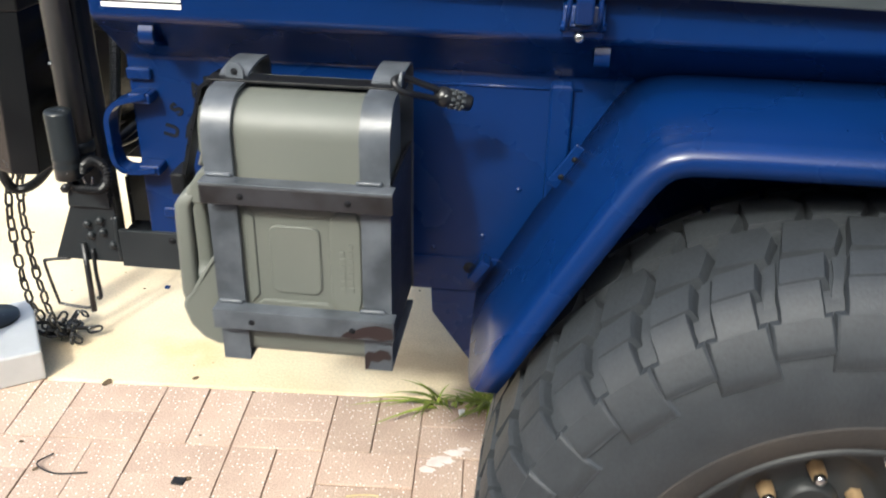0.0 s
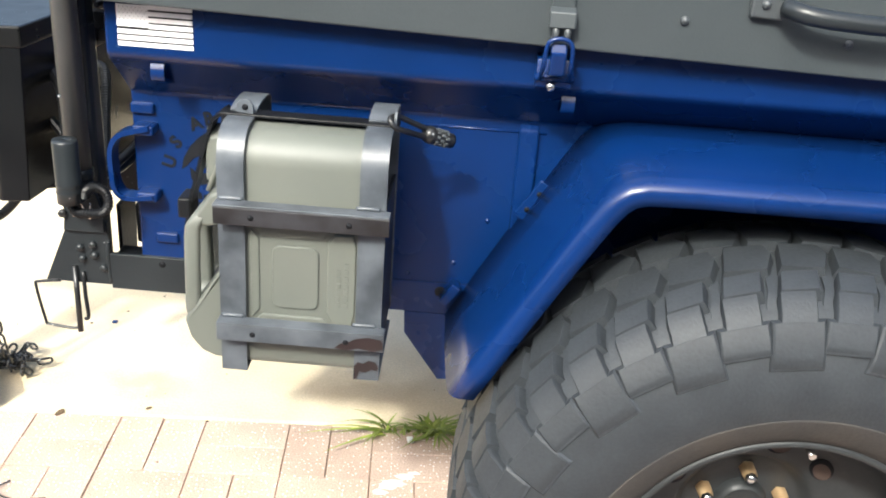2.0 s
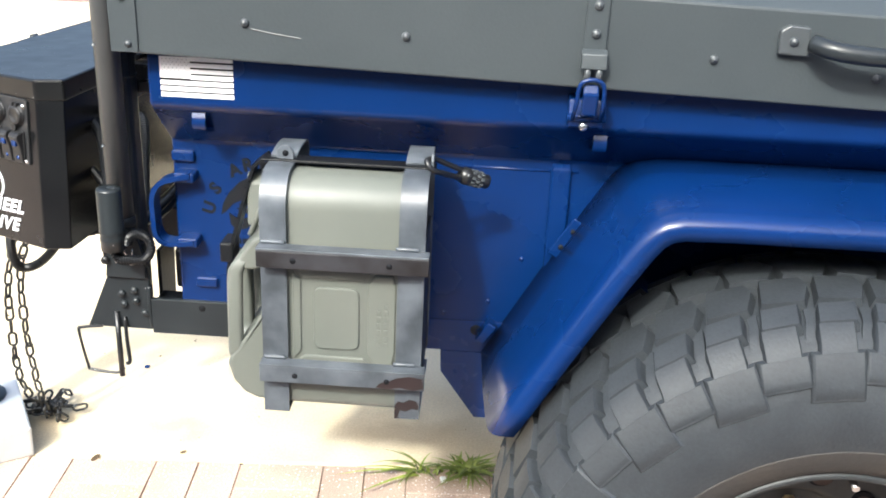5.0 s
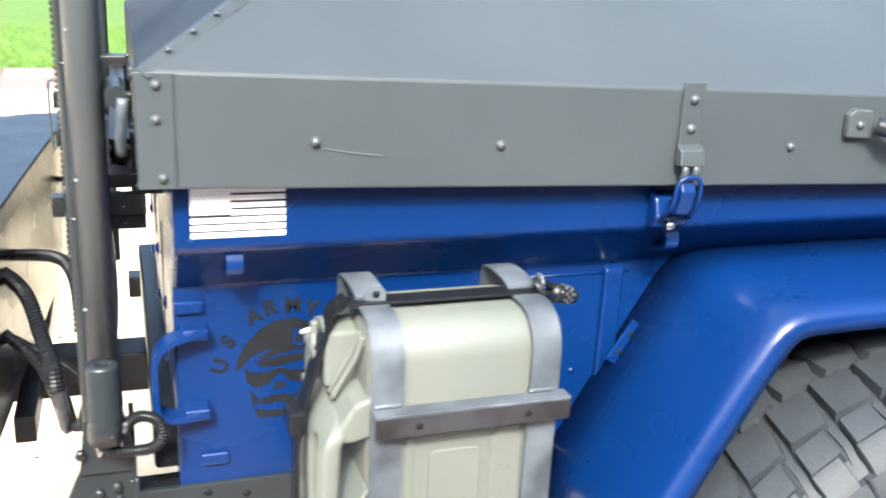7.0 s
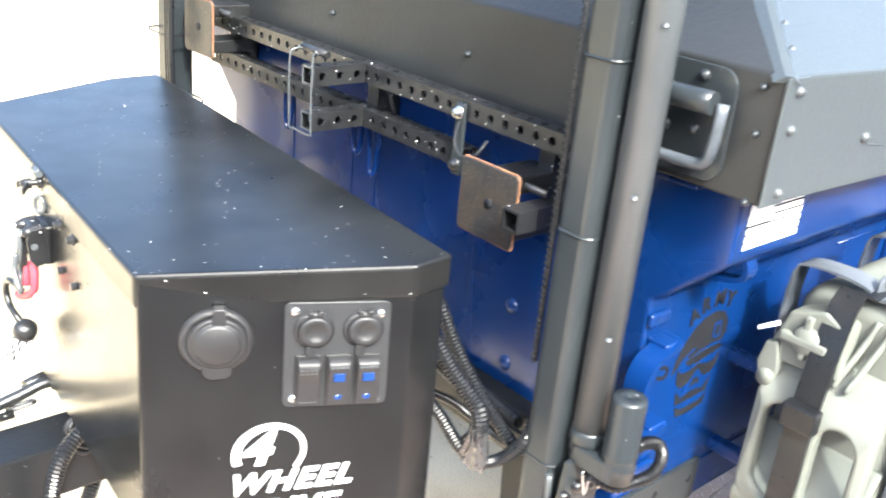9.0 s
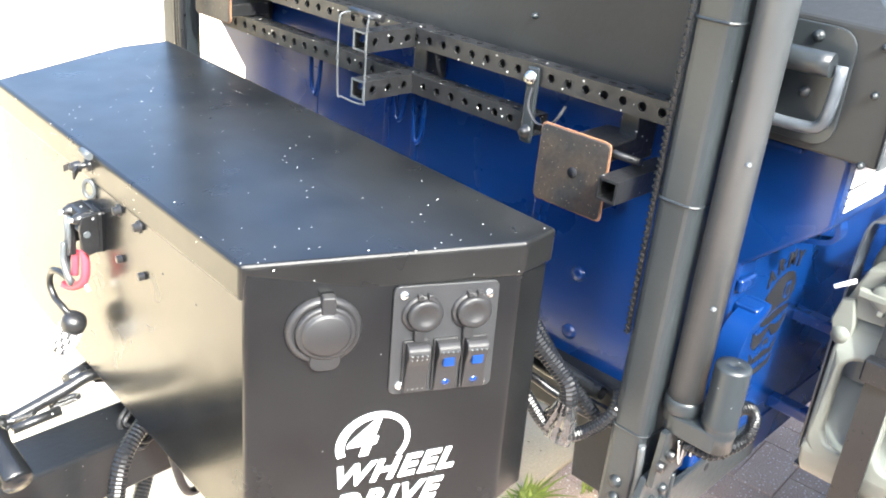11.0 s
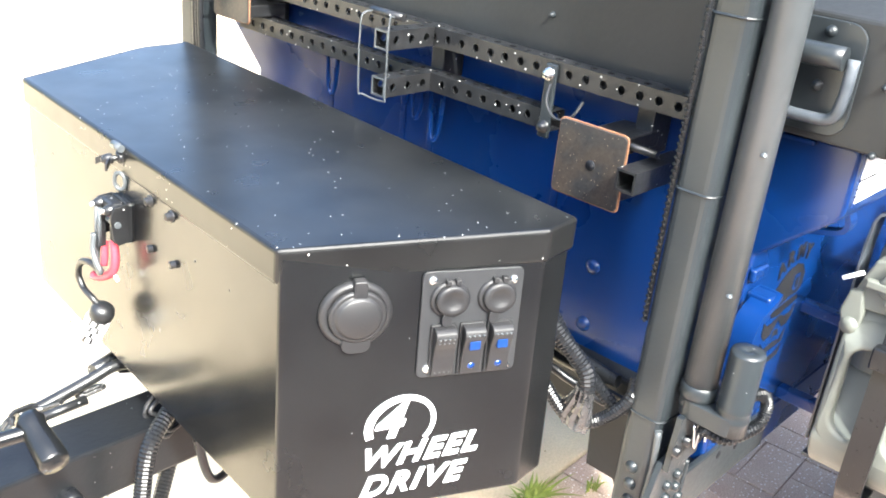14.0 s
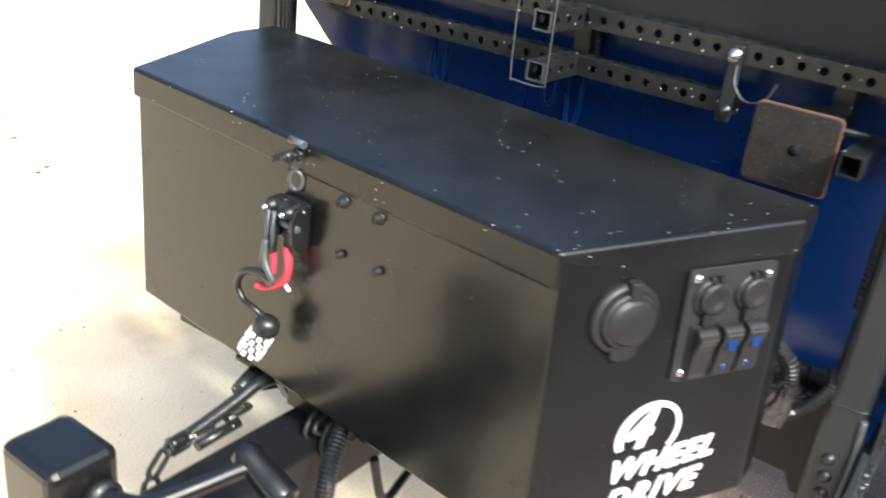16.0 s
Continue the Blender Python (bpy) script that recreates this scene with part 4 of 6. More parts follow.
for y, z, x0, x1, edge in ((1.615, 1.098, -0.775, -0.66, RAW), (2.00, 1.1745, -0.7893, -0.788, PIPE), (2.00, 1.112, -0.7893, -0.788, PIPE)):
    square = bmesh.new()
    rows = [[square.verts.new((x, y + a * k, z + b * k)) for a, b in mouth] for x, k in ((x1, 1.0), (x0, 1.0), (x0, 0.8), (x1, 0.8))]
    for p, q in zip(rows, rows[1:]):
        for k in range(4):
            square.faces.new((p[k], p[(k + 1) % 4], q[(k + 1) % 4], q[k]))
    bmesh.ops.recalc_face_normals(square, faces=square.faces[:])
    part("open_tube_end", square, edge, rack, "open square tube end with a bare worn edge")


def hitch_plate(y, z, label):
    """A square plate on two stand-off tubes."""
    bm = prism([(u + y, v + z) for u, v in rounded(0.094, 0.09, 0.006)], -0.742, -0.736, "x", 0.001)
    mount = part("mount_plate", bm, PLATE, rack, label)
    part("rust_rim", sweep([(-0.739, u + y, v + z) for u, v in rounded(0.0945, 0.0905, 0.006)], circle(0.0017, 6), None, True), RUST, mount)
    part("plate_hole", disc((-0.7423, y - 0.004, z), 0.0065, -0.0006, "x", 12), DECAL_AND_HOLE, mount)
    for d in (-0.028, 0.03):
        part("stand_off", cube((-0.736, y - 0.04, z + d - 0.01), (-0.66, y + 0.012, z + d + 0.01), 0.002), RAW, mount)
    part("stand_off_bolt", round_bar((-0.72, y - 0.075, z + 0.03), (-0.72, y + 0.02, z + 0.03), 0.005, 8), RAW, mount)


hitch_plate(1.687, 1.09, "square steel plate rusting along its edges")
hitch_plate(2.405, 1.165, "square steel plate with a centre hole")
for y, drop in ((1.99, 0.07), (2.03, 0.05), (2.22, 0.06)):
    part("wire_loop", tube([(-0.668, y, 1.10), (-0.67, y + 0.004, 1.10 - drop), (-0.67, y + 0.018, 1.095 - drop), (-0.668, y + 0.026, 1.10)], 0.0036, 5, 6), BLUE, rack)

# ---- tool box on the tongue ----
TOP, FOOT = 1.0735, 0.766
A, B, C, D, E, F = [Vector(p) for p in ((-1.1425, 1.744), (-0.9034, 1.618), (-0.856, 1.621), (-0.795, 2.452), (-0.87, 2.458), (-1.088, 2.388))]
box = thing("tool_box", "black painted steel tool box with tapered ends and a lift-up lid", "tool box", at=(-0.95, 2.06, FOOT))
ring = [A, B, C, D, E, F]
middle = sum(ring, Vector((0, 0))) / 6
shell = prism([tuple(p) for p in ring], FOOT, TOP - 0.004, "z", 0.003)
for v in shell.verts:
    if v.co.z < FOOT + 0.01:
        v.co.z += 0.008 * max(0.0, v.co.y - 1.70)
LEAN = Matrix(((1, 0, 0.032, -0.032 * TOP), (0, 1, 0.052, -0.052 * TOP), (0.04, 0, 1, 0.04 * 0.87), (0, 0, 0, 1)))
SLOPE = Matrix(((1, 0, 0, 0), (0, 1, 0, 0), (0.04, 0, 1, 0.04 * 0.87), (0, 0, 0, 1)))  # the lid rises towards the trailer
bmesh.ops.transform(shell, matrix=LEAN, verts=shell.verts)
part("body", shell, GLOSS, box)
lid_ring = [(-1.1455, 1.745), (-0.9035, 1.6135), (-0.853, 1.6155), (-0.789, 2.459), (-0.869, 2.466), (-1.0905, 2.396)]
part("lid", join(None, prism(lid_ring, TOP - 0.037, TOP, "z", 0.0045, None, 3), SLOPE), DUSTED, box)

away = Vector(((B - A).y, -(B - A).x)).normalized()
run = (B - A).normalized()
if away.dot(middle - A) > 0:
    away = -away
END = Matrix(((1, 0, 0.032, -0.032 * TOP), (0, 1, 0.052, -0.052 * TOP), (0, 0, 1, 0), (0, 0, 0, 1))) @ Matrix(((run.x, 0, away.x, A.x), (run.y, 0, away.y, A.y), (0, 1, 0, 0), (0, 0, 0, 1))) @ Matrix(((1, 0, 0, -0.0209), (0, 0.93, 0, 0.0888), (0, 0, 1, 0), (0, 0, 0, 1)))


def on_end(bm):
    """From the end's own plan (along the end, up, outwards) into the world."""
    bmesh.ops.transform(bm, matrix=END, verts=bm.verts)
    bmesh.ops.recalc_face_normals(bm, faces=bm.faces[:])
    return bm


def shifted(outline, u, v):
    return [(a + u, b + v) for a, b in outline]


panel = part("switch_panel", on_end(prism(shifted(rounded(0.108, 0.126, 0.007), 0.2155, 0.953), 0.0, 0.003, "z", 0.0007)), PANEL, box, "dark aluminium panel with two sockets and three rocker switches")
for u, v in ((0.172, 1.006), (0.259, 1.002), (0.172, 0.901), (0.259, 0.897)):
    part("panel_screw", on_end(lathe([(0, 0.0065), (0.0035, 0.006), (0.0052, 0.0035), (0.0052, 0.003)], (u, v, 0), "z", 14)), CHROME, panel)
for u in (0.191, 0.2415):
    sock = part("socket", on_end(lathe([(0.021, 0.003), (0.021, 0.0055), (0.018, 0.007), (0.017, 0.0068)], (u, 0.984, 0), "z", 28)), PLASTIC, box, "black round power socket with a hinged rubber cap")
    part("cap", on_end(lathe([(0.0175, 0.004), (0.0175, 0.010), (0.0155, 0.0115), (0.010, 0.0115), (0.009, 0.0105), (0, 0.0105)], (u + 0.0015, 0.984, 0), "z", 28)), PLASTIC, sock)
    part("tab", on_end(prism(shifted(rounded(0.011, 0.016, 0.005), u - 0.003, 0.9615), 0.005, 0.0095, "z", 0.001)), PLASTIC, sock)
    for d in (-0.004, 0.006):
        part("hinge", on_end(cube((u + d - 0.0028, 1.0015, 0.003), (u + d + 0.0028, 1.008, 0.010), 0.001)), PLASTIC, sock)
rocker = [(0.924 - 0.030, 0.003), (0.924 - 0.0295, 0.0085), (0.924 - 0.020, 0.0105), (0.924 - 0.004, 0.0125), (0.924 + 0.006, 0.0145), (0.924 + 0.015, 0.0180), (0.924 + 0.021, 0.0195), (0.924 + 0.0265, 0.0180), (0.924 + 0.0295, 0.0135), (0.924 + 0.030, 0.003)]
for k, u in enumerate((0.1865, 0.2175, 0.2475)):
    part("switch_frame", on_end(prism(shifted(rounded(0.0275, 0.063, 0.003), u, 0.9235), 0.003, 0.0065, "z", 0.0008)), PLASTIC, panel)
    switch = part("rocker_switch", on_end(prism(rocker, u - 0.0115, u + 0.0115, "x", 0.0015)), PLASTIC, box, "black rocker switch with raised dots" if k == 0 else "black rocker switch with lit blue symbols")
    for row in (0.944, 0.939) if k == 0 else (0.946,):
        for d in (-0.0075, -0.0025, 0.0025, 0.0075):
            part("dot", on_end(lathe([(0, 0.0012), (0.0011, 0.0008), (0.0014, -0.001)], (u + d, row, 0.0195 - (0.946 - row) * 0.3), "z", 8)), PIPE, switch)
    if k == 0:
        for row in (0.899, 0.904):
            for d in (-0.0075, -0.0025, 0.0025, 0.0075):
                part("dot", on_end(lathe([(0, 0.0012), (0.0011, 0.0008), (0.0014, -0.001)], (u + d, row, 0.0088), "z", 8)), PIPE, switch)
    else:
        lens = cube((u - 0.006, 0.928, 0.010), (u + 0.006, 0.939, 0.0182), 0.001)
        part("lens", on_end(lens), LENS, switch, "blue symbol window")
        part("lens", on_end(lathe([(0, 0.0025), (0.004, 0.0015), (0.005, -0.002)], (u, 0.905, 0.0095), "z", 12)), LENS, switch)

inlet = part("inlet_cover", on_end(lathe([(0.037, 0.0), (0.037, 0.003), (0.034, 0.006), (0.030, 0.0065), (0.029, 0.0045), (0.028, 0.0045)], (0.095, 0.973, 0), "z", 40)), PLASTIC, box, "round black rubber cover over a power inlet")
part("cap", on_end(lathe([(0.029, 0.003), (0.029, 0.009), (0.0255, 0.0105), (0.024, 0.0095), (0.023, 0.0125), (0.020, 0.0145), (0, 0.0145)], (0.096, 0.973, 0), "z", 40)), PLASTIC, inlet)
part("pull_tab", on_end(prism(shifted(rounded(0.030, 0.022, 0.010), 0.0955, 0.941), 0.003, 0.008, "z", 0.0015)), PLASTIC, inlet)
part("hinge", on_end(prism(shifted(rounded(0.014, 0.020, 0.003), 0.0975, 1.004), 0.001, 0.012, "z", 0.0015)), PLASTIC, inlet)

# white lettering on the box end
ring_mark = []
for k in range(29):
    a = radians(205 - 240 * k / 28)
    ring_mark.append((0.1385 + 0.0385 * math.cos(a) + 0.004 * math.sin(a), 0.831 + 0.0375 * math.sin(a)))
for k in range(28, -1, -1):
    a = radians(205 - 240 * k / 28)
    ring_mark.append((0.1405 + 0.0315 * math.cos(a) + 0.004 * math.sin(a), 0.8305 + 0.0310 * math.sin(a)))
ring_mark = shifted(ring_mark, 0.0108, 0.0005)
sticker = part("sticker", on_end(prism(ring_mark, 0.0003, 0.0011, "z")), WHITE, box, "white four wheel drive sticker with a ringed numeral")
SLANT = END @ Matrix(((1, 0.0, 0, 0), (0.075, 1, 0, 0), (0, 0, 1, 0.0008), (0, 0, 0, 1))) @ Matrix.Translation((0.0108, 0.0005, 0))
lettering("4", 0.058, SLANT @ Matrix.Translation((0.109, 0.8065, 0)), WHITE, sticker, "numeral", shear=0.3, bold=0.0018)
lettering("WHEEL", 0.0365, SLANT @ Matrix.Translation((0.095, 0.769, 0)), WHITE, sticker, "letter", shear=0.35, bold=0.0012, spacing=1.16)
lettering("DRIVE", 0.0365, SLANT @ Matrix.Translation((0.097, 0.7315, 0)), WHITE, sticker, "letter", shear=0.35, bold=0.0012, spacing=1.18)

# latch, bolts and lock on the front face
face = (F - A).normalized()
out = Vector((face.y, -face.x))
if out.dot(middle - A) > 0:
    out = -out
FRONT = Matrix(((face.x, 0, out.x, A.x), (face.y, 0, out.y, A.y), (0, 1, 0, 0), (0, 0, 0, 1))) @ Matrix.Translation((0, 0.010, 0))


def on_front(bm):
    bmesh.ops.transform(bm, matrix=FRONT, verts=bm.verts)
    bmesh.ops.recalc_face_normals(bm, faces=bm.faces[:])
    return bm


LX = 0.336


def along_front(q, d):
    """Stands a piece built along z at a point of the front face, along a direction of that face."""
    return Matrix.Translation(q) @ Vector(d).to_track_quat("Z", "Y").to_matrix().to_4x4()


hasp = part("hasp", on_front(prism(shifted(rounded(0.020, 0.024, 0.004), LX + 0.001, 1.040), -0.003, 0.004, "z", 0.001)), RAW, box, "small black steel hasp with a wing nut")
part("bolt", on_front(lathe([(0, 0.026), (0.0032, 0.026), (0.0036, 0.004)], (LX, 1.038, 0), "z", 10)), RAW, hasp)
part("washer", on_front(lathe([(0.0075, 0.004), (0.0075, 0.007), (0.004, 0.008)], (LX, 1.038, 0), "z", 14)), RAW, hasp)
wing = lathe([(0, 0.024), (0.005, 0.024), (0.0065, 0.018), (0.0065, 0.014)], (LX, 1.038, 0), "z", 12)
for sign in (-1, 1):
    join(wing, strip([(LX + sign * 0.004, 1.038, 0.018), (LX + sign * 0.010, 1.036, 0.023), (LX + sign * 0.014, 1.033, 0.027)], 0.008, 0.0025, (0, 1, 0)))
part("wing_nut", on_front(wing), RAW, hasp, "dark steel wing nut")
part("hinge_pin", on_front(round_bar((LX - 0.012, 1.052, 0.007), (LX + 0.010, 1.052, 0.007), 0.0045, 10)), PIPE, hasp)
part("eye", on_front(sweep([(LX - 0.001 + 0.006 * math.cos(a), 1.009 + 0.0105 * math.sin(a), 0.006 + 0.004 * math.cos(a)) for a in [2 * math.pi * k / 16 for k in range(16)]], circle(0.0026, 8), None, True)), PIPE, hasp)
for u, v in ((0.214, 1.008), (0.265, 1.008), (0.263, 0.950), (0.207, 0.953)):
    part("bolt", on_front(lathe([(0, 0.008), (0.0048, 0.008), (0.0048, 0.0025), (0.0075, 0.0025), (0.0075, -0.001)], (u, v, 0), "z", 8)), RAW, box, "small black hex bolt")
for u, v in ((0.288, 0.917), (0.160, 0.976), (0.088, 0.973)):
    part("rivet", on_front(lathe([(0, 0.003), (0.002, 0.002), (0.003, -0.001)], (u, v, 0), "z", 8)), RAW, box)

lock = thing("latch_lock", "black steel latch lock hanging on the tool box front", "lock", at=tuple(FRONT @ Vector((LX, 0.95, 0.02))))
part("body", on_front(prism(shifted(rounded(0.044, 0.052, 0.005), LX, 0.962), -0.003, 0.008, "z", 0.0015)), RAW, lock)
for u in (LX - 0.021, LX + 0.021):
    cheek = prism([(0.006, 0.940), (0.020, 0.937), (0.027, 0.946), (0.029, 0.972), (0.024, 0.986), (0.006, 0.988)], u - 0.0025, u + 0.0025, "x", 0.001)
    for v in cheek.verts:
        v.co = Vector((v.co.x, v.co.z, v.co.y))
    part("cheek_plate", on_front(cheek), RAW, lock)
part("head", on_front(cube((LX - 0.0175, 0.970, 0.008), (LX + 0.0175, 0.988, 0.024), 0.004, 3)), RAW, lock)
for du in (-0.013, 0.015):
    boss = part("boss", on_front(lathe([(0, 0.013), (0.0045, 0.012), (0.0072, 0.006), (0.0078, 0.0)], (LX + du, 0.980, 0.020), "z", 14)), RAW, lock)
    part("boss_bolt", on_front(lathe([(0, 0.0035), (0.0030, 0.003), (0.0034, 0.0)], (LX + du, 0.980, 0.033), "z", 6)), CHROME, boss)
part("cross_pin", on_front(round_bar((LX - 0.025, 0.964, 0.021), (LX + 0.025, 0.964, 0.021), 0.0042, 10)), PIPE, lock)
part("lower_block", on_front(cube((LX - 0.0175, 0.937, 0.008), (LX - 0.002, 0.958, 0.023), 0.003, 2)), RAW, lock)
part("spring", on_front(tube([(LX - 0.010 + 0.0045 * math.cos(a), 0.957 + 0.00045 * a, 0.017 + 0.0045 * math.sin(a)) for a in [0.7 * k for k in range(36)]], 0.001, 1, 5)), BRASS, lock, "dull brass coil spring")
for du in (0.004, 0.013):
    part("lever_bar", on_front(round_bar((LX + du, 0.978, 0.030), (LX + du - 0.001, 0.930, 0.033), 0.0026, 8)), PIPE, lock)
part("lever", on_front(prism([(LX + 0.001, 0.972), (LX + 0.017, 0.972), (LX + 0.015, 0.934), (LX + 0.004, 0.928)], 0.024, 0.030, "z", 0.001)), RAW, lock)
part("hook", on_front(tube([(LX + 0.010, 0.945, 0.036), (LX + 0.006, 0.925, 0.040), (LX - 0.003, 0.910, 0.040), (LX - 0.007, 0.902, 0.038), (LX + 0.001, 0.896, 0.036), (LX + 0.013, 0.901, 0.034), (LX + 0.021, 0.915, 0.030), (LX + 0.019, 0.935, 0.026)], 0.0038, 6, 10)), PIPE, lock)
part("red_sleeve", on_front(tube([(LX - 0.007, 0.938, 0.020), (LX - 0.012, 0.918, 0.021), (LX - 0.010, 0.901, 0.023), (LX + 0.001, 0.890, 0.027), (LX + 0.014, 0.884, 0.032), (LX + 0.023, 0.884, 0.036)], 0.0052, 6, 10)), RED, lock, "red plastic cable sleeve")
part("red_strap", on_front(tube([(LX + 0.010, 0.932, 0.024), (LX + 0.007, 0.915, 0.026), (LX + 0.006, 0.902, 0.028)], 0.0046, 5, 9)), RED, lock)
part("pin", on_front(round_bar((LX - 0.003, 0.897, 0.022), (LX - 0.014, 0.887, 0.020), 0.0024, 8)), WHITE, lock)


def combination_lock(shackle, body_m, label, parent_name, at, wheels=4, tooth=WHITE):
    """A small padlock with a ring of bright number wheels; the body lies along its own z."""
    item = thing(parent_name, label, "padlock", at=at)
    part("shackle", shackle, RAW, item)
    core = lathe([(0, -0.012), (0.006, -0.0115), (0.0125, -0.008), (0.015, -0.002), (0.0152, 0.006), (0.013, 0.0085), (0.0128, 0.042), (0.011, 0.046), (0, 0.046)], (0, 0, 0), "z", 20)
    bmesh.ops.transform(core, matrix=body_m, verts=core.verts)
    core = part("body", core, RAW, item)
    knob = mesh_of("number_tooth", cube((-0.0026, 0.0120, -0.0030), (0.0026, 0.0152, 0.0030), 0.0008), tooth)
    for w in range(wheels):
        for k in range(9):
            piece("number_tooth", knob, body_m @ Matrix.Translation((0, 0, 0.0135 + 0.0082 * w)) @ Matrix.Rotation(2 * math.pi * k / 9 + w, 4, "Z"), core)
    return item


hang = FRONT @ Vector((0.341, 0.84, 0.034))
combination_lock(
    on_front(tube([(LX - 0.006, 0.900, 0.036), (LX + 0.012, 0.906, 0.042), (LX + 0.034, 0.899, 0.045), (LX + 0.045, 0.879, 0.045), (LX + 0.035, 0.863, 0.044), (LX + 0.016, 0.858, 0.042), (LX + 0.007, 0.846, 0.036)], 0.0042, 6, 10)),
    FRONT @ along_front((0.341, 0.840, 0.034), (0.32, -0.86, 0.30)),
    "black combination padlock with worn bright number wheels", "padlock", tuple(hang))

# ---- tongue, jack and chains ----
tongue = thing("tongue", "black square steel trailer tongue under the tool box", "tongue", at=(-1.1, 2.06, 0.6))
part("beam", cube((-1.56, 2.02, 0.628), (-0.60, 2.10, 0.705), 0.004), TONGUE, tongue)
part("box_support", cube((-1.05, 1.80, 0.705), (-0.98, 2.36, 0.7475), 0.002), BLACK, tongue)
part("box_support", cube((-0.86, 1.72, 0.705), (-0.83, 2.40, 0.7475), 0.002), BLACK, tongue)
part("spigot", lathe([(0, -0.02), (0.012, -0.02), (0.014, -0.016), (0.014, 0.0)], (-1.24, 2.02, 0.655), "y", 16), BLACK, tongue)
part("coupler", cube((-1.70, 2.03, 0.635), (-1.56, 2.09, 0.695), 0.012, 3), TONGUE, tongue)
part("gusset", prism([(-1.06, 0.705), (-1.06, 0.746), (-1.115, 0.746), (-1.105, 0.72)], 2.135, 2.143, "y", 0.001), BLACK, tongue)
part("under_plate", cube((-1.10, 1.93, 0.738), (-0.83, 2.19, 0.7465), 0.002), BLACK, tongue)
part("chain_hook", tube([(-1.075, 2.125, 0.735), (-1.115, 2.13, 0.738), (-1.15, 2.132, 0.728), (-1.215, 2.135, 0.712), (-1.245, 2.135, 0.712)], 0.0085, 5, 10), RAW, tongue)
part("mount_plate", prism([(-1.098, 0.745), (-1.02, 0.745), (-1.02, 0.70), (-1.075, 0.70)], 1.985, 2.0, "y", 0.002), BLACK, tongue)
part("mount_plate", prism([(-1.098, 0.745), (-1.02, 0.745), (-1.02, 0.70), (-1.075, 0.70)], 2.112, 2.13, "y", 0.002), BLACK, tongue)
part("mount_web", cube((-1.085, 2.0, 0.703), (-1.06, 2.112, 0.7455), 0.002), BLACK, tongue)
for dy, sag in ((0.012, 0.03), (0.024, 0.045), (0.036, 0.02), (0.05, 0.036)):
    part("wire", tube([(-1.07, 2.0 + dy, 0.738), (-1.105, 1.998 + dy, 0.735 - sag * 0.2), (-1.12, 1.995 + dy, 0.735 - sag * 0.7), (-1.105, 1.992 + dy, 0.735 - sag * 1.1), (-1.07, 2.0 + dy, 0.712)], 0.0032, 5, 7), PLASTIC, tongue)
part("hook_bar", round_bar((-1.165, 2.11, 0.716), (-1.225, 2.112, 0.712), 0.0065, 10), RAW, tongue)
part("bar", round_bar((-1.14, 2.14, 0.735), (-1.09, 2.16, 0.735), 0.009, 8), RAW, tongue)

jack = thing("tongue_jack", "black tongue jack with a crank handle", "jack", at=(-1.42, 2.06, 0.08))
head = cube((-1.455, 2.02, 0.775), (-1.385, 2.10, 0.848), 0.011, 3)
part("head", head, GLOSS, jack)
part("tube", prism([(x - 1.42, y + 2.06) for x, y in rounded(0.06, 0.06, 0.008)], 0.085, 0.776, "z"), BLACK, jack)
crank = tube([(-1.41, 2.02, 0.812), (-1.405, 1.992, 0.812), (-1.390, 1.970, 0.814), (-1.36, 1.958, 0.818), (-1.302, 1.938, 0.826)], 0.0085, 6, 10)
crank = part("crank_arm", crank, GLOSS, jack)
grip = lathe([(0, -0.050), (0.009, -0.050), (0.010, -0.047), (0.0145, -0.047), (0.016, -0.042), (0.0155, -0.025), (0.0135, 0.0), (0.0155, 0.010), (0.0135, 0.017), (0, 0.018)], (0, 0, 0), "z", 20)
bmesh.ops.transform(grip, matrix=Matrix.Translation((-1.302, 1.938, 0.826)) @ Vector((0.0, 0.92, 0.39)).to_track_quat("Z", "Y").to_matrix().to_4x4(), verts=grip.verts)
part("handle", grip, GLOSS, crank, "tapered dark grey crank grip")
part("collar", lathe([(0.010, 0), (0.017, 0.002), (0.017, 0.012), (0.010, 0.014)], (-1.41, 2.006, 0.808), "y", 14), RAW, jack)
foot = thing("foot_block", "pale weathered block on the driveway under the jack", "block", at=(-1.4, 2.1, 0))
blk = cube((-0.26, 0.0, 0.0), (0.0, 0.28, 0.085), 0.006)
bmesh.ops.transform(blk, matrix=pose(-1.228, 2.036, 0, 0, 0, 33), verts=blk.verts)
part("block", blk, ALLOY, foot)
part("foot_plate", disc((-1.42, 2.16, 0.085), 0.06, 0.008, "z", 24, 0.002), POST, foot)

link_mesh = mesh_of("chain_link", sweep([(0.0085 * c if abs(c) < 2 else 0, 0, z) for c, z in [(1, -0.011), (1, 0.011), (0.7, 0.016), (0, 0.0185), (-0.7, 0.016), (-1, 0.011), (-1, -0.011), (-0.7, -0.016), (0, -0.0185), (0.7, -0.016)]], circle(0.0034, 6), None, True), RAW)


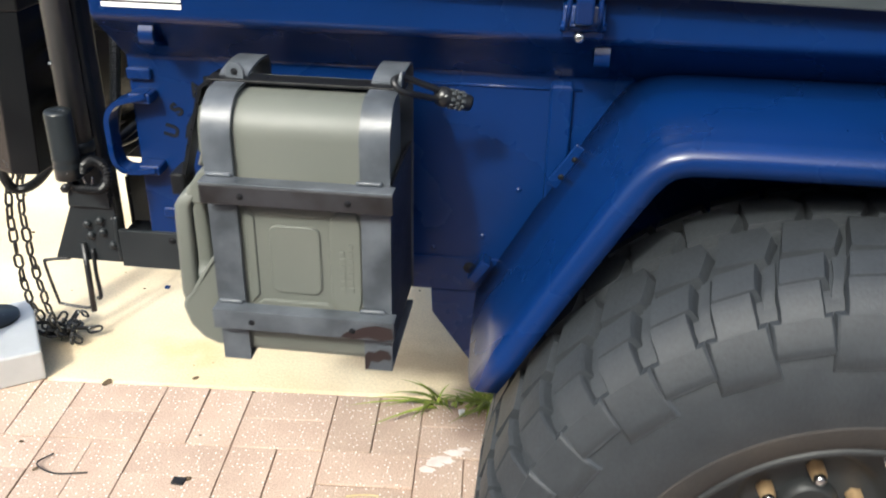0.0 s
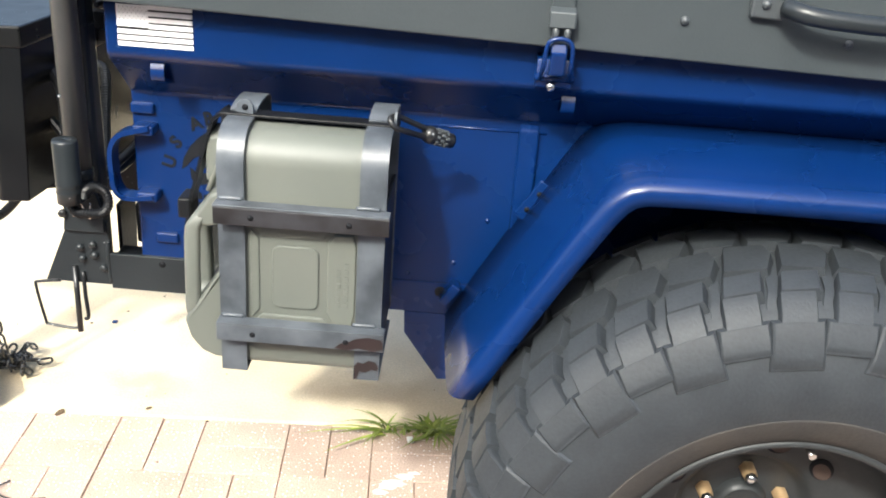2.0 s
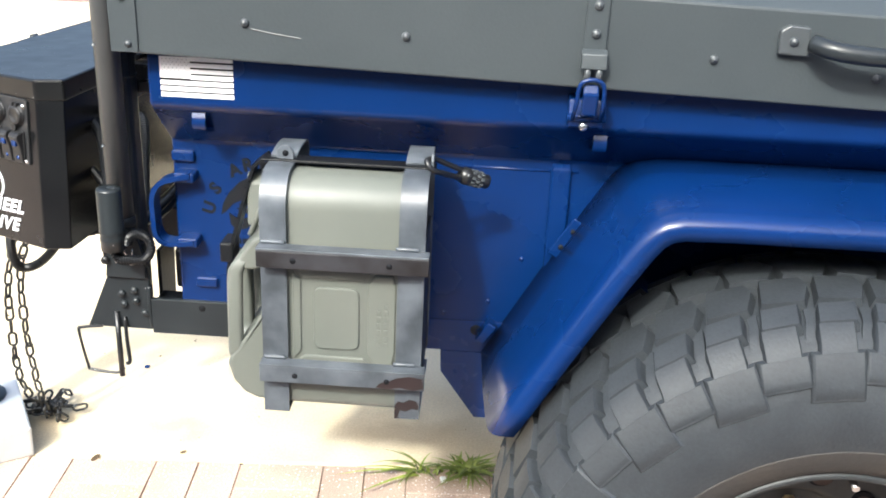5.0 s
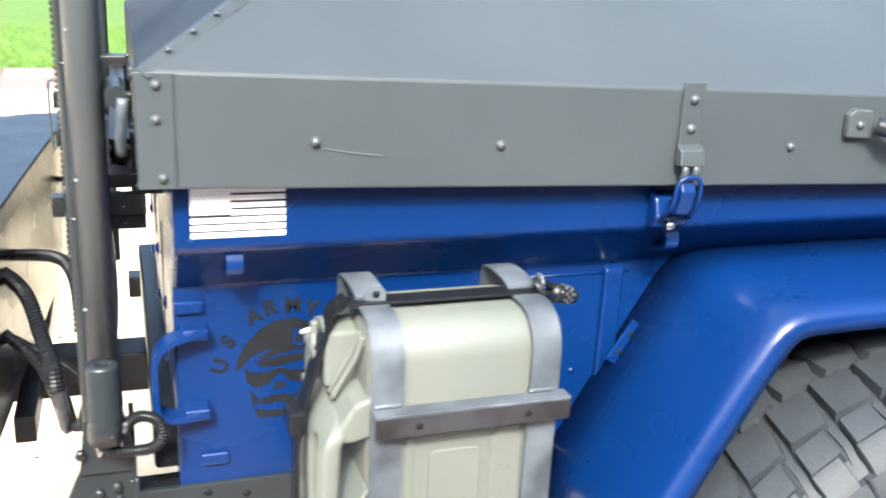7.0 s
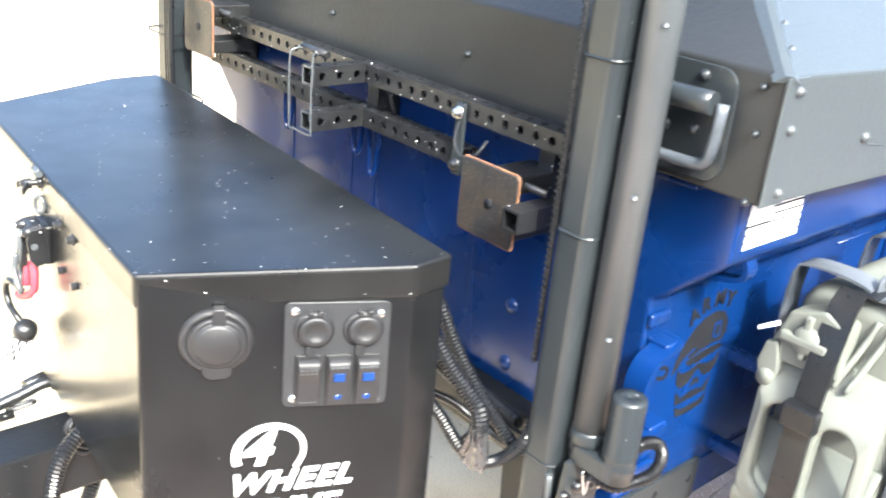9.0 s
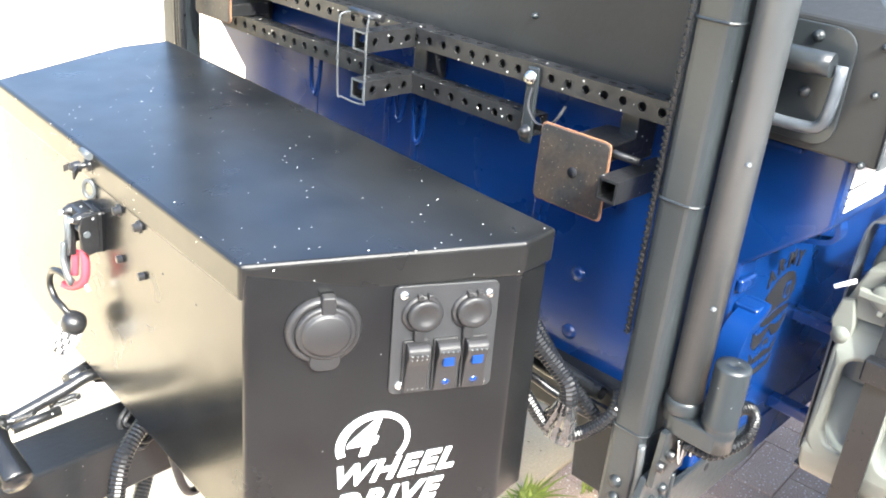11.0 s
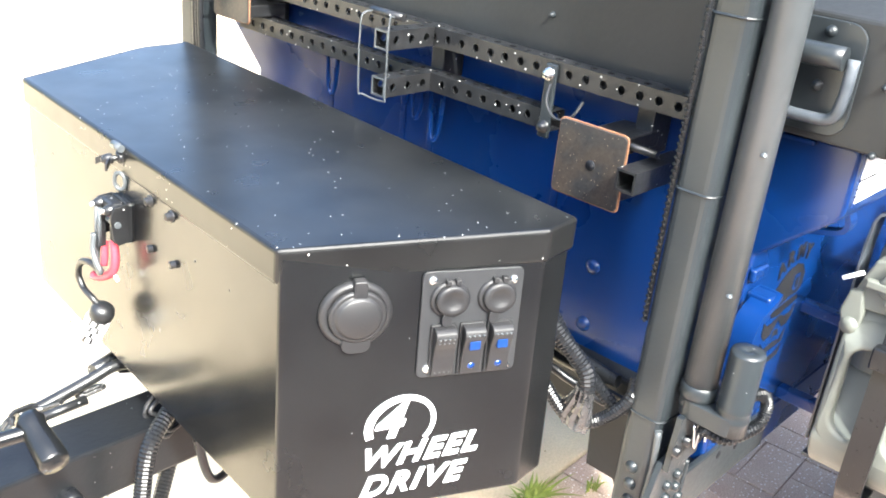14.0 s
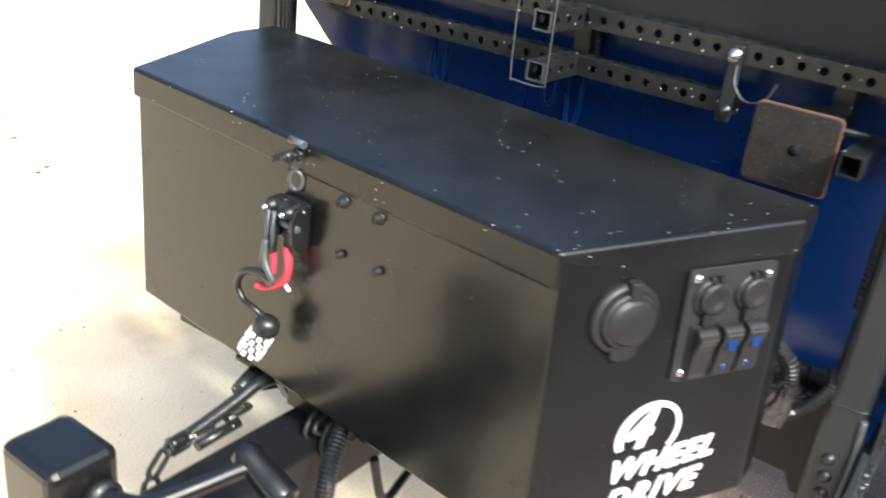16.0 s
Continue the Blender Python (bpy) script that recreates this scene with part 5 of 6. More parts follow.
def chain(points, label, pile=0):
    item = thing("safety_chain", label, "chain", group="safety chains", at=points[0])
    path = smooth_path(points, 12)
    walked, here, n = 0.0, path[0], 0
    for q in path[1:]:
        gone = (q - here).length
        walked += gone
        if walked >= 0.0275:
            walked = 0.0
            m = Matrix.Translation(q) @ (q - here).to_track_quat("Z", "Y").to_matrix().to_4x4() @ Matrix.Rotation(radians(90 * (n % 2) + 20), 4, "Z")
            piece("chain_link", link_mesh, m, item)
            n += 1
        here = q
    for _ in range(pile):
        x, y, z = random.gauss(0, 0.035), random.gauss(0, 0.03), abs(random.gauss(0, 0.012)) + 0.012
        piece("chain_link", link_mesh, Matrix.Translation(Vector(points[-1]) + Vector((x, y, z))) @ Euler((random.uniform(0, 6), random.uniform(0, 6), random.uniform(0, 6))).to_matrix().to_4x4(), item)
    return item


chain([(-1.20, 2.11, 0.60), (-1.235, 2.105, 0.50), (-1.245, 2.105, 0.36), (-1.245, 2.12, 0.2), (-1.25, 2.16, 0.06), (-1.262, 2.225, 0.01)], "black steel safety chain hanging to a heap on the driveway", 26)
chain([(-1.24, 2.12, 0.60), (-1.275, 2.112, 0.46), (-1.285, 2.112, 0.33), (-1.29, 2.13, 0.17), (-1.285, 2.2, 0.03)], "black steel safety chain hanging beside the jack", 6)
chain([(-1.12, 2.13, 0.715), (-1.17, 2.13, 0.712), (-1.22, 2.13, 0.714), (-1.27, 2.125, 0.70), (-1.30, 2.12, 0.60)], "worn chain draped over the tongue")


def ribbed(points, r, name, label, material_of=BLACK, rings=True):
    item = thing(name, label, "hose", at=tuple(points[0]))
    rough = smooth_path(points, 14)
    path, here = [rough[0]], rough[0]
    for q in rough[1:]:
        while (q - here).length > 0.0024:
            here = here + (q - here).normalized() * 0.0024
            path.append(here)
    bm = bmesh.new()
    rows, side = [], None
    for i, q in enumerate(path):
        ahead = (path[min(i + 2, len(path) - 1)] - path[max(i - 2, 0)]).normalized()
        side = ahead.orthogonal().normalized() if side is None else (side - ahead * side.dot(ahead)).normalized()
        up = side.cross(ahead)
        rr = r * (1.06 if rings and i % 2 else 0.94)
        rows.append([bm.verts.new(q + side * rr * math.cos(a) + up * rr * math.sin(a)) for a in [2 * math.pi * k / 10 for k in range(10)]])
    for a, b in zip(rows, rows[1:]):
        for k in range(10):
            bm.faces.new((a[k], a[(k + 1) % 10], b[(k + 1) % 10], b[k])).smooth = not rings
    part("hose", bm, material_of, item)
    return item


ribbed([(-1.08, 2.005, 0.742), (-1.12, 1.99, 0.738), (-1.155, 1.975, 0.71), (-1.172, 1.966, 0.65), (-1.176, 1.968, 0.585), (-1.165, 1.985, 0.55), (-1.13, 2.015, 0.56), (-1.08, 2.05, 0.625)], 0.0105, "cable_hose", "black ribbed cable hose drooping over the tongue")
ribbed([(-0.875, 1.75, 0.98), (-0.826, 1.69, 0.955), (-0.805, 1.648, 0.903), (-0.793, 1.624, 0.876), (-0.789, 1.612, 0.862), (-0.788, 1.608, 0.842), (-0.785, 1.612, 0.822)], 0.0105, "cable_hose", "thick glossy ribbed black hose looped beside the tool box")
ribbed([(-0.875, 1.72, 0.90), (-0.815, 1.675, 0.852), (-0.788, 1.642, 0.797), (-0.780, 1.627, 0.784), (-0.770, 1.612, 0.781), (-0.758, 1.598, 0.789), (-0.754, 1.579, 0.811), (-0.748, 1.568, 0.833), (-0.735, 1.573, 0.852)], 0.008, "cable_hose", "black ribbed cable hose between tool box and post")
wrap = thing("tape_wrap", "glossy black tape wrapped round a cable hose", "tape", at=(-0.78, 1.62, 0.79))
tape, rows = bmesh.new(), []
random.seed(4)
for x, y, z, wide in ((-0.787, 1.609, 0.842, 0.0115), (-0.785, 1.6115, 0.829, 0.0135), (-0.783, 1.615, 0.816, 0.0175), (-0.781, 1.620, 0.803, 0.0225), (-0.780, 1.624, 0.791, 0.0255), (-0.778, 1.625, 0.779, 0.0225)):
    row = []
    for k in range(26):
        a = 2 * math.pi * k / 26
        crease = (1.1 if k % 2 else 0.9) + random.gauss(0, 0.03)
        row.append(tape.verts.new((x + 0.0112 * math.sin(a) * crease, y + wide * math.cos(a), z + 0.004 * math.cos(a) + 0.0012 * random.gauss(0, 1))))
    rows.append(row)
for p, q in zip(rows, rows[1:]):
    for k in range(26):
        tape.faces.new((p[k], p[(k + 1) % 26], q[(k + 1) % 26], q[k]))
tape.faces.new(rows[0][::-1])
tape.faces.new(rows[-1])
bmesh.ops.recalc_face_normals(tape, faces=tape.faces[:])
part("wrap", tape, WRAP, wrap)
ribbed([(-0.875, 1.75, 0.88), (-0.78, 1.69, 0.838), (-0.752, 1.655, 0.815), (-0.738, 1.61, 0.80), (-0.722, 1.575, 0.795)], 0.006, "cable_hose", "thin black cables behind the hose loop", rings=False)
ribbed([(-0.865, 1.82, 0.97), (-0.79, 1.78, 0.975), (-0.765, 1.74, 0.96), (-0.755, 1.70, 0.90), (-0.745, 1.66, 0.85), (-0.735, 1.60, 0.80)], 0.009, "cable_hose", "black ribbed cable hose behind the post")
ribbed([(-1.50, 2.02, 0.70), (-1.45, 1.992, 0.76), (-1.41, 1.985, 0.79), (-1.37, 1.98, 0.785), (-1.35, 1.975, 0.75), (-1.345, 1.975, 0.68), (-1.35, 1.98, 0.60), (-1.38, 2.0, 0.56)], 0.0085, "cable_hose", "black ribbed cable hose arching beside the jack")
for dy in (0.0, 0.03):
    ribbed([(-0.76, 2.47 - dy, 0.98), (-0.735, 2.30, 0.92 - dy * 0.3), (-0.72, 2.15 - dy, 0.885), (-0.715, 1.98, 0.868 + dy * 0.4), (-0.715, 1.82 + dy, 0.848), (-0.722, 1.70, 0.835 - dy * 0.5), (-0.728, 1.60, 0.83)], 0.009, "wire_bundle", "black cables strung along the trailer's front", rings=False)
ribbed([(-0.84, 2.29, 0.97), (-0.79, 2.32, 0.965), (-0.755, 2.36, 0.94), (-0.75, 2.43, 0.90), (-0.755, 2.475, 0.90)], 0.006, "wire_bundle", "black cable from tool box to far post", rings=False)
ribbed([(-1.10, 1.955, 0.712), (-1.09, 1.95, 0.66), (-1.075, 1.95, 0.642), (-1.04, 1.955, 0.648), (-0.98, 1.965, 0.655)], 0.006, "wire_bundle", "black bent rod and wires under the tool box", RAW, rings=False)

pin_wire = thing("hitch_pin", "thin wire keeper hanging below the corner plate", "pin", at=(-0.745, 1.51, 0.66))
part("keeper", tube([(-0.775, 1.50, 0.672), (-0.807, 1.49, 0.672), (-0.813, 1.487, 0.665), (-0.803, 1.487, 0.60), (-0.797, 1.487, 0.592), (-0.755, 1.487, 0.588), (-0.746, 1.49, 0.592)], 0.0026, 5, 7), RAW, pin_wire)
part("pin", round_bar((-0.751, 1.505, 0.70), (-0.744, 1.488, 0.582), 0.005, 8), RAW, pin_wire)
part("clip", tube([(-0.737, 1.505, 0.69), (-0.733, 1.495, 0.65), (-0.729, 1.49, 0.612), (-0.735, 1.49, 0.606)], 0.0035, 5, 7), RAW, pin_wire)

# ---- fuel can and its bracket ----
can = thing("fuel_can", "olive green steel fuel can lying in a primed bracket", "fuel can", at=(-0.33, 1.355, 0.69))
CY, CZ = 1.356, 0.854
section = [(y + CY, z + CZ) for y, z in rounded(0.158, 0.352, 0.042, 6)]
section = [(y, z) for y, z in section if z > CZ] + [(y + CY, z + CZ) for y, z in rounded(0.158, 0.352, 0.014, 4) if z < 0]
body = prism(section, -0.436, -0.217, "x", 0.0)
for far, offset in ((False, 0.024), (True, 0.027)):
    ends = [e for e in body.edges if abs(e.verts[0].co.x - e.verts[1].co.x) < 1e-6 and (e.verts[0].co.x > -0.3) == far]
    bmesh.ops.bevel(body, geom=ends, offset=offset, segments=4, profile=0.5, affect="EDGES")
for f in body.faces:
    f.smooth = len(f.verts) == 4
part("body", body, CAN, can)
wedge = [(-0.43, 0.682), (-0.450, 0.683), (-0.470, 0.692), (-0.486, 0.712), (-0.494, 0.74), (-0.49, 0.752), (-0.468, 0.782), (-0.436, 0.832), (-0.43, 0.83)]
part("shoulder", prism(wedge, CY - 0.077, CY + 0.077, "y", 0.006, None, 3), CAN, can)
handle_curve = bpy.data.curves.new("handles", "CURVE")
handle_curve.dimensions, handle_curve.fill_mode = "2D", "BOTH"
handle_curve.extrude, handle_curve.bevel_depth, handle_curve.bevel_resolution = 0.0045, 0.0065, 3
for outline in (rounded(0.139, 0.176, 0.026, 6), shifted(rounded(0.060, 0.142, 0.0295, 6), -0.0345, -0.006), shifted(rounded(0.060, 0.142, 0.0295, 6), 0.0345, -0.006)):
    line = handle_curve.splines.new("POLY")
    line.points.add(len(outline) - 1)
    for p, (u, v) in zip(line.points, outline):
        p.co = (u, v, 0, 1)
    line.use_cyclic_u = True
holder = new("handles", handle_curve)
handle_mesh = bpy.data.meshes.new_from_object(holder)
bpy.data.objects.remove(holder)
handles = bmesh.new()
handles.from_mesh(handle_mesh)
bpy.data.meshes.remove(handle_mesh)
bmesh.ops.remove_doubles(handles, verts=handles.verts[:], dist=1e-5)
bmesh.ops.transform(handles, matrix=Matrix.Translation((-0.482, CY, 0.826)) @ Matrix(((0, 0, -1, 0), (1, 0, 0, 0), (0, 1, 0, 0), (0, 0, 0, 1))), verts=handles.verts)
for v in handles.verts:
    if v.co.z > 0.87:
        v.co.x += (v.co.z - 0.87) ** 2 * 12
for f in handles.faces:
    f.smooth = len(f.verts) == 4
part("handle", handles, CAN, can, "triple carrying handle pressed from olive steel")
shield = prism([(-0.43, 0.896), (-0.455, 0.890), (-0.478, 0.893), (-0.474, 0.905), (-0.452, 0.938), (-0.43, 0.946)], CY - 0.072, CY + 0.072, "y", 0.005, None, 3)
part("neck_plate", shield, CAN, can)
for dy in (0.0, 0.017):
    part("end_rib", tube([(-0.468, CY - 0.020 + dy, 0.925), (-0.455, CY - 0.028 + dy, 0.955), (-0.442, CY - 0.035 + dy, 0.985), (-0.436, CY - 0.040 + dy, 1.010)], 0.004, 5, 10), CAN, can)
spout = part("spout", prism([(1.346, 0.935), (1.426, 0.928), (1.436, 0.95), (1.422, 0.996), (1.380, 1.012), (1.352, 1.0)], -0.474, -0.432, "x", 0.0035, None, 2), CAN, can)
part("lid_rib", cube((-0.485, 1.364, 0.962), (-0.474, 1.424, 0.974), 0.003), CAN, spout)
part("lid_rib", cube((-0.483, 1.388, 0.945), (-0.474, 1.398, 1.002), 0.003), CAN, spout)
part("lid_ear", prism([(1.418, 0.89), (1.438, 0.895), (1.446, 0.92), (1.440, 0.95), (1.424, 0.955), (1.416, 0.92)], -0.480, -0.466, "x", 0.003), CAN, spout)
part("hinge_lug", lathe([(0, -0.01), (0.011, -0.01), (0.011, 0.01), (0, 0.01)], (-0.475, 1.429, 0.905), "x", 14), CAN, spout)
part("spout_lip", lathe([(0, -0.010), (0.015, -0.010), (0.018, -0.006), (0.018, 0.004), (0, 0.004)], (-0.474, 1.392, 0.97), "x", 24), CAN, spout)
part("pull_wire", round_bar((-0.47, 1.432, 0.975), (-0.483, 1.452, 0.963), 0.003, 8), WHITE, can, "white plastic release lever")
front_y = CY - 0.079
part("pressed_panel", prism(shifted(rounded(0.066, 0.098, 0.012), -0.331, 0.826), front_y - 0.0035, front_y + 0.002, "y", 0.0022, None, 3), CAN, can)
for outline in (
    [(-0.392, 0.905), (-0.28, 0.905), (-0.292, 0.888), (-0.378, 0.888)],
    [(-0.392, 0.752), (-0.28, 0.752), (-0.292, 0.765), (-0.378, 0.765)],
    [(-0.394, 0.898), (-0.394, 0.758), (-0.382, 0.772), (-0.382, 0.884)],
    [(-0.276, 0.898), (-0.25, 0.898), (-0.246, 0.88), (-0.246, 0.775), (-0.25, 0.755), (-0.276, 0.755), (-0.286, 0.772), (-0.286, 0.884)],
):
    part("pressed_rib", prism(outline, front_y - 0.003, front_y + 0.002, "y", 0.002, None, 2), CAN, can)
for col, rows in ((-0.270, 6), (-0.259, 7)):
    for k in range(rows):
        part("embossed_bar", cube((col - 0.0032, front_y - 0.0042, 0.785 + k * 0.0105), (col + 0.0032, front_y - 0.0028, 0.7925 + k * 0.0105), 0.0006), CAN, can)

bracket = thing("can_bracket", "grey primed steel bracket of straps and angle bars holding a can", "bracket", at=(-0.32, 1.40, 0.68))
fy = front_y - 0.0065
for x in (-0.419, -0.225):
    path = [(x, fy, 0.671), (x, fy, 0.93)] + [(x, fy + 0.045 - 0.045 * math.cos(radians(a)) + 0.0, 0.985 + 0.051 * math.sin(radians(a))) for a in range(0, 91, 10)] + [(x, 1.352, 1.036)]
    part("strap", strip(path, 0.037, 0.004), STEEL, bracket)
    loop = [(x, 1.352, 1.041)] + [(x, 1.398 - 0.046 * math.cos(radians(a)), 1.039 + 0.008 * math.sin(radians(a))) for a in range(15, 166, 15)] + [(x, 1.447, 1.030), (x, 1.45, 1.0), (x, 1.45, 0.70)]
    part("back_strap", strip(loop, 0.037, 0.003), STEEL, bracket)
    part("foot_strap", strip([(x, fy, 0.673), (x, 1.45, 0.673)], 0.037, 0.004), STEEL, bracket)
    part("wall_block", cube((x - 0.010, 1.45, 0.872), (x + 0.010, WALL + 0.001, 0.888), 0.003), BLUE, bracket)
    part("wall_block", cube((x - 0.010, 1.45, 0.732), (x + 0.010, WALL + 0.001, 0.750), 0.003), BLUE, bracket)
for z in (0.925, 0.745):
    part("angle_bar", cube((-0.4385, fy - 0.024, z - 0.0125), (-0.1995, fy - 0.0205, z + 0.0125), 0.001), BROWN if z > 0.8 else STEEL, bracket)
    part("angle_flange", cube((-0.4385, fy - 0.0245, z + 0.0125), (-0.1995, fy - 0.002, z + 0.0162), 0.001), STEEL, bracket)
    for x in (-0.387, -0.254):
        part("bolt_hole", disc((x, fy - 0.0242, z), 0.0042, -0.0006, "y", 12), DECAL_AND_HOLE, bracket)
    for x in (-0.419, -0.231):
        part("weld", tube([(x - 0.016, fy - 0.004, z + 0.018), (x, fy - 0.005, z + 0.019), (x + 0.016, fy - 0.004, z + 0.018)], 0.003, 4, 7), STEEL, bracket)
for outline in (
    [(-0.243, 0.671), (-0.243, 0.694), (-0.238, 0.701), (-0.230, 0.699), (-0.222, 0.705), (-0.211, 0.702), (-0.2075, 0.694), (-0.209, 0.688), (-0.217, 0.690), (-0.226, 0.684), (-0.235, 0.686), (-0.239, 0.672)],
    [(-0.270, 0.735), (-0.262, 0.743), (-0.250, 0.746), (-0.240, 0.752), (-0.222, 0.756), (-0.203, 0.753), (-0.2, 0.738), (-0.215, 0.733), (-0.235, 0.737), (-0.252, 0.733)],
):
    depth = fy - 0.0028 if outline[0][1] < 0.7 else fy - 0.0247
    part("primer_patch", prism(outline, depth, depth + 0.0006, "y"), OXIDE, bracket, "dark red oxide primer patch")
part("side_plate", cube((-0.2125, fy, 0.70), (-0.2085, 1.45, 0.93), 0.001), BROWN, bracket)
part("hinge_rod", cube((-0.450, 1.338, 1.0365), (-0.20, 1.366, 1.0405), 0.001), BLACK, bracket, "flat black locking bar across the top")
for x in (-0.415, -0.205):
    tab = prism([(1.335, 1.036), (1.335, 1.052), (1.342, 1.06), (1.352, 1.06), (1.36, 1.052), (1.36, 1.036)], x - 0.002, x + 0.002, "x", 0.0008)
    if x < -0.3:
        bmesh.ops.rotate(tab, cent=(x, 1.347, 1.04), matrix=Matrix.Rotation(radians(80), 3, "Z"), verts=tab.verts)
    tab = part("tab", tab, STEEL, bracket)
part("tab_eye", disc((-0.415, 1.3442, 1.049), 0.0045, -0.0006, "y", 12), DECAL_AND_HOLE, bracket)
lockbar = strip([(-0.446, 1.366, 1.0385), (-0.464, 1.366, 1.024), (-0.484, 1.365, 0.957), (-0.498, 1.363, 0.905), (-0.506, 1.362, 0.86), (-0.506, 1.362, 0.70), (-0.495, 1.362, 0.672), (-0.44, 1.362, 0.669)], 0.033, 0.005, (0, 1, 0))
part("end_bar", lockbar, BLACK, bracket, "flat black bar across the can's end")
part("end_catch", cube((-0.516, 1.341, 0.875), (-0.497, 1.385, 0.906), 0.003), BLACK, bracket)

combination_lock(
    tube([(-0.160, 1.392, 1.022), (-0.185, 1.372, 1.038), (-0.206, 1.352, 1.051), (-0.213, 1.338, 1.05), (-0.205, 1.334, 1.04), (-0.188, 1.35, 1.030), (-0.161, 1.388, 1.012)], 0.0042, 6, 10),
    Matrix.Translation((-0.160, 1.391, 1.016)) @ Vector((0.046, 0.018, -0.016)).to_track_quat("Z", "Y").to_matrix().to_4x4() @ Matrix.Scale(0.86, 4),
    "black combination padlock hooked on the can bracket", "padlock", (-0.17, 1.40, 1.01), 3, PIPE)

# ---- weeds, litter and stains ----
random.seed(5)


def blade(root, lean, height, width, bm):
    """A bent, tapering leaf."""
    root, lean = Vector(root), Vector(lean)
    side = Vector((-lean.y, lean.x, 0)).normalized() * width / 2
    rows = []
    for k in range(6):
        t = k / 5
        q = root + lean * (t**1.6) + Vector((0, 0, height * (t - 0.42 * t * t * (1 + lean.length * 4))))
        w = 1 - t**2
        rows.append((bm.verts.new(q - side * w), bm.verts.new(q + Vector((0, 0, -0.12 * width * w))), bm.verts.new(q + side * w)))
    for a, b in zip(rows, rows[1:]):
        bm.faces.new((a[0], a[1], b[1], b[0]))
        bm.faces.new((a[1], a[2], b[2], b[1]))


def tuft(at, reach, height, count, label, drift=(0, 0), broad=(0.006, 0.011)):
    """A clump of arching leaves; longer ones bend down to the ground."""
    item = thing("grass_tuft", label, "weed", group="weeds along the joint", at=at)
    for k in range(count):
        bm = bmesh.new()
        a = random.uniform(0, 2 * math.pi)
        far = random.uniform(reach[0], reach[1]) * (1.0 if k % 3 else 0.5)
        root = Vector(at) + Vector((random.gauss(0, 0.014), random.gauss(0, 0.006), 0))
        lean = Vector((math.cos(a) + drift[0], math.sin(a) * 0.8 + drift[1], 0)) * far
        blade(root, lean, random.uniform(0.45, 1.0) * height, random.uniform(*broad), bm)
        part("leaf", bm, BLADE, item)


sprawl = thing("grass_tuft", "sprawling green grass weed with long arching blades at the slab's edge", "weed", group="weeds along the joint", at=(-0.246, 2.078, -0.004))
for dx, dy, high, wide in ((-0.145, -0.045, 0.060, 0.012), (-0.11, -0.10, 0.055, 0.014), (-0.13, -0.02, 0.075, 0.010), (-0.08, 0.03, 0.085, 0.008), (-0.06, 0.05, 0.06, 0.007), (-0.10, -0.06, 0.07, 0.010), (-0.03, -0.09, 0.05, 0.010), (-0.01, -0.07, 0.04, 0.009), (0.03, -0.06, 0.05, 0.009), (0.05, -0.02, 0.06, 0.010), (-0.04, 0.01, 0.09, 0.009), (0.02, 0.03, 0.07, 0.008), (0.06, 0.01, 0.05, 0.009), (-0.05, -0.03, 0.08, 0.010), (-0.09, -0.03, 0.09, 0.008), (0.0, -0.03, 0.06, 0.010), (-0.07, -0.01, 0.05, 0.012), (0.035, -0.035, 0.04, 0.011)):
    bm = bmesh.new()
    blade((-0.246 + random.gauss(0, 0.012), 2.078 + random.gauss(0, 0.006), -0.004), (dx * 1.4, dy * 1.15, 0), high * 1.3, wide, bm)
    part("leaf", bm, BLADE, sprawl)
tuft((-0.185, 2.085, -0.004), (0.03, 0.08), 0.050, 10, "small grass weed among dry soil at the slab's edge", (-0.2, -0.1))
tuft((-0.118, 2.088, -0.004), (0.05, 0.125), 0.085, 70, "leafy green weed growing beside the wheel", (0.05, -0.25), (0.009, 0.015))
tuft((0.045, 2.022, -0.006), (0.015, 0.04), 0.10, 14, "small green weed under the trailer")
tuft((-0.115, 1.675, -0.006), (0.02, 0.07), 0.045, 16, "low pale green weed growing between pavers", (-0.3, 0.0), (0.006, 0.010))
stone = lathe([(0, 0.022), (0.018, 0.021), (0.034, 0.015), (0.040, 0.006), (0.038, -0.002), (0, -0.002)], (-0.565, 1.640, 0), "z", 18)
for v in stone.verts:
    v.co.x += 0.006 * math.sin(7 * v.co.y * 20)
tagged(part("stone", stone, STONE), "smooth grey rounded stone on the pavers", "stone")
chip = prism([(-0.778, 1.714), (-0.751, 1.712), (-0.748, 1.734), (-0.777, 1.736)], 0.0005, 0.005, "z", 0.001)
tagged(part("dark_chip", chip, PLASTIC), "small flat dark chip lying on the pavers", "litter")
straw = tube([(-0.395, 1.729, 0.003), (-0.360, 1.736, 0.005), (-0.326, 1.740, 0.003)], 0.0016, 3, 6)
tagged(part("straw", straw, STRAW), "single dry yellow straw on the pavers", "litter")
scrap = cube((-0.188, 2.036, 0.0005), (-0.172, 2.060, 0.006), 0.002)
bmesh.ops.rotate(scrap, cent=(-0.18, 2.047, 0), matrix=Matrix.Rotation(radians(14), 3, "Z"), verts=scrap.verts)
tagged(part("white_scrap", scrap, WHITE), "small crumpled scrap of white paper by the weeds", "litter")
litter = bmesh.new()
for _ in range(70):
    u, v = random.uniform(-1.4, 0.6), random.uniform(-1.6, 0.9)
    r = random.uniform(0.0015, 0.0045)
    q = ground_place(u, v, 0.001)
    cube(tuple(q - Vector((r, r * 0.6, 0))), tuple(q + Vector((r, r * 0.6, r * 0.5))), 0, 1, litter)
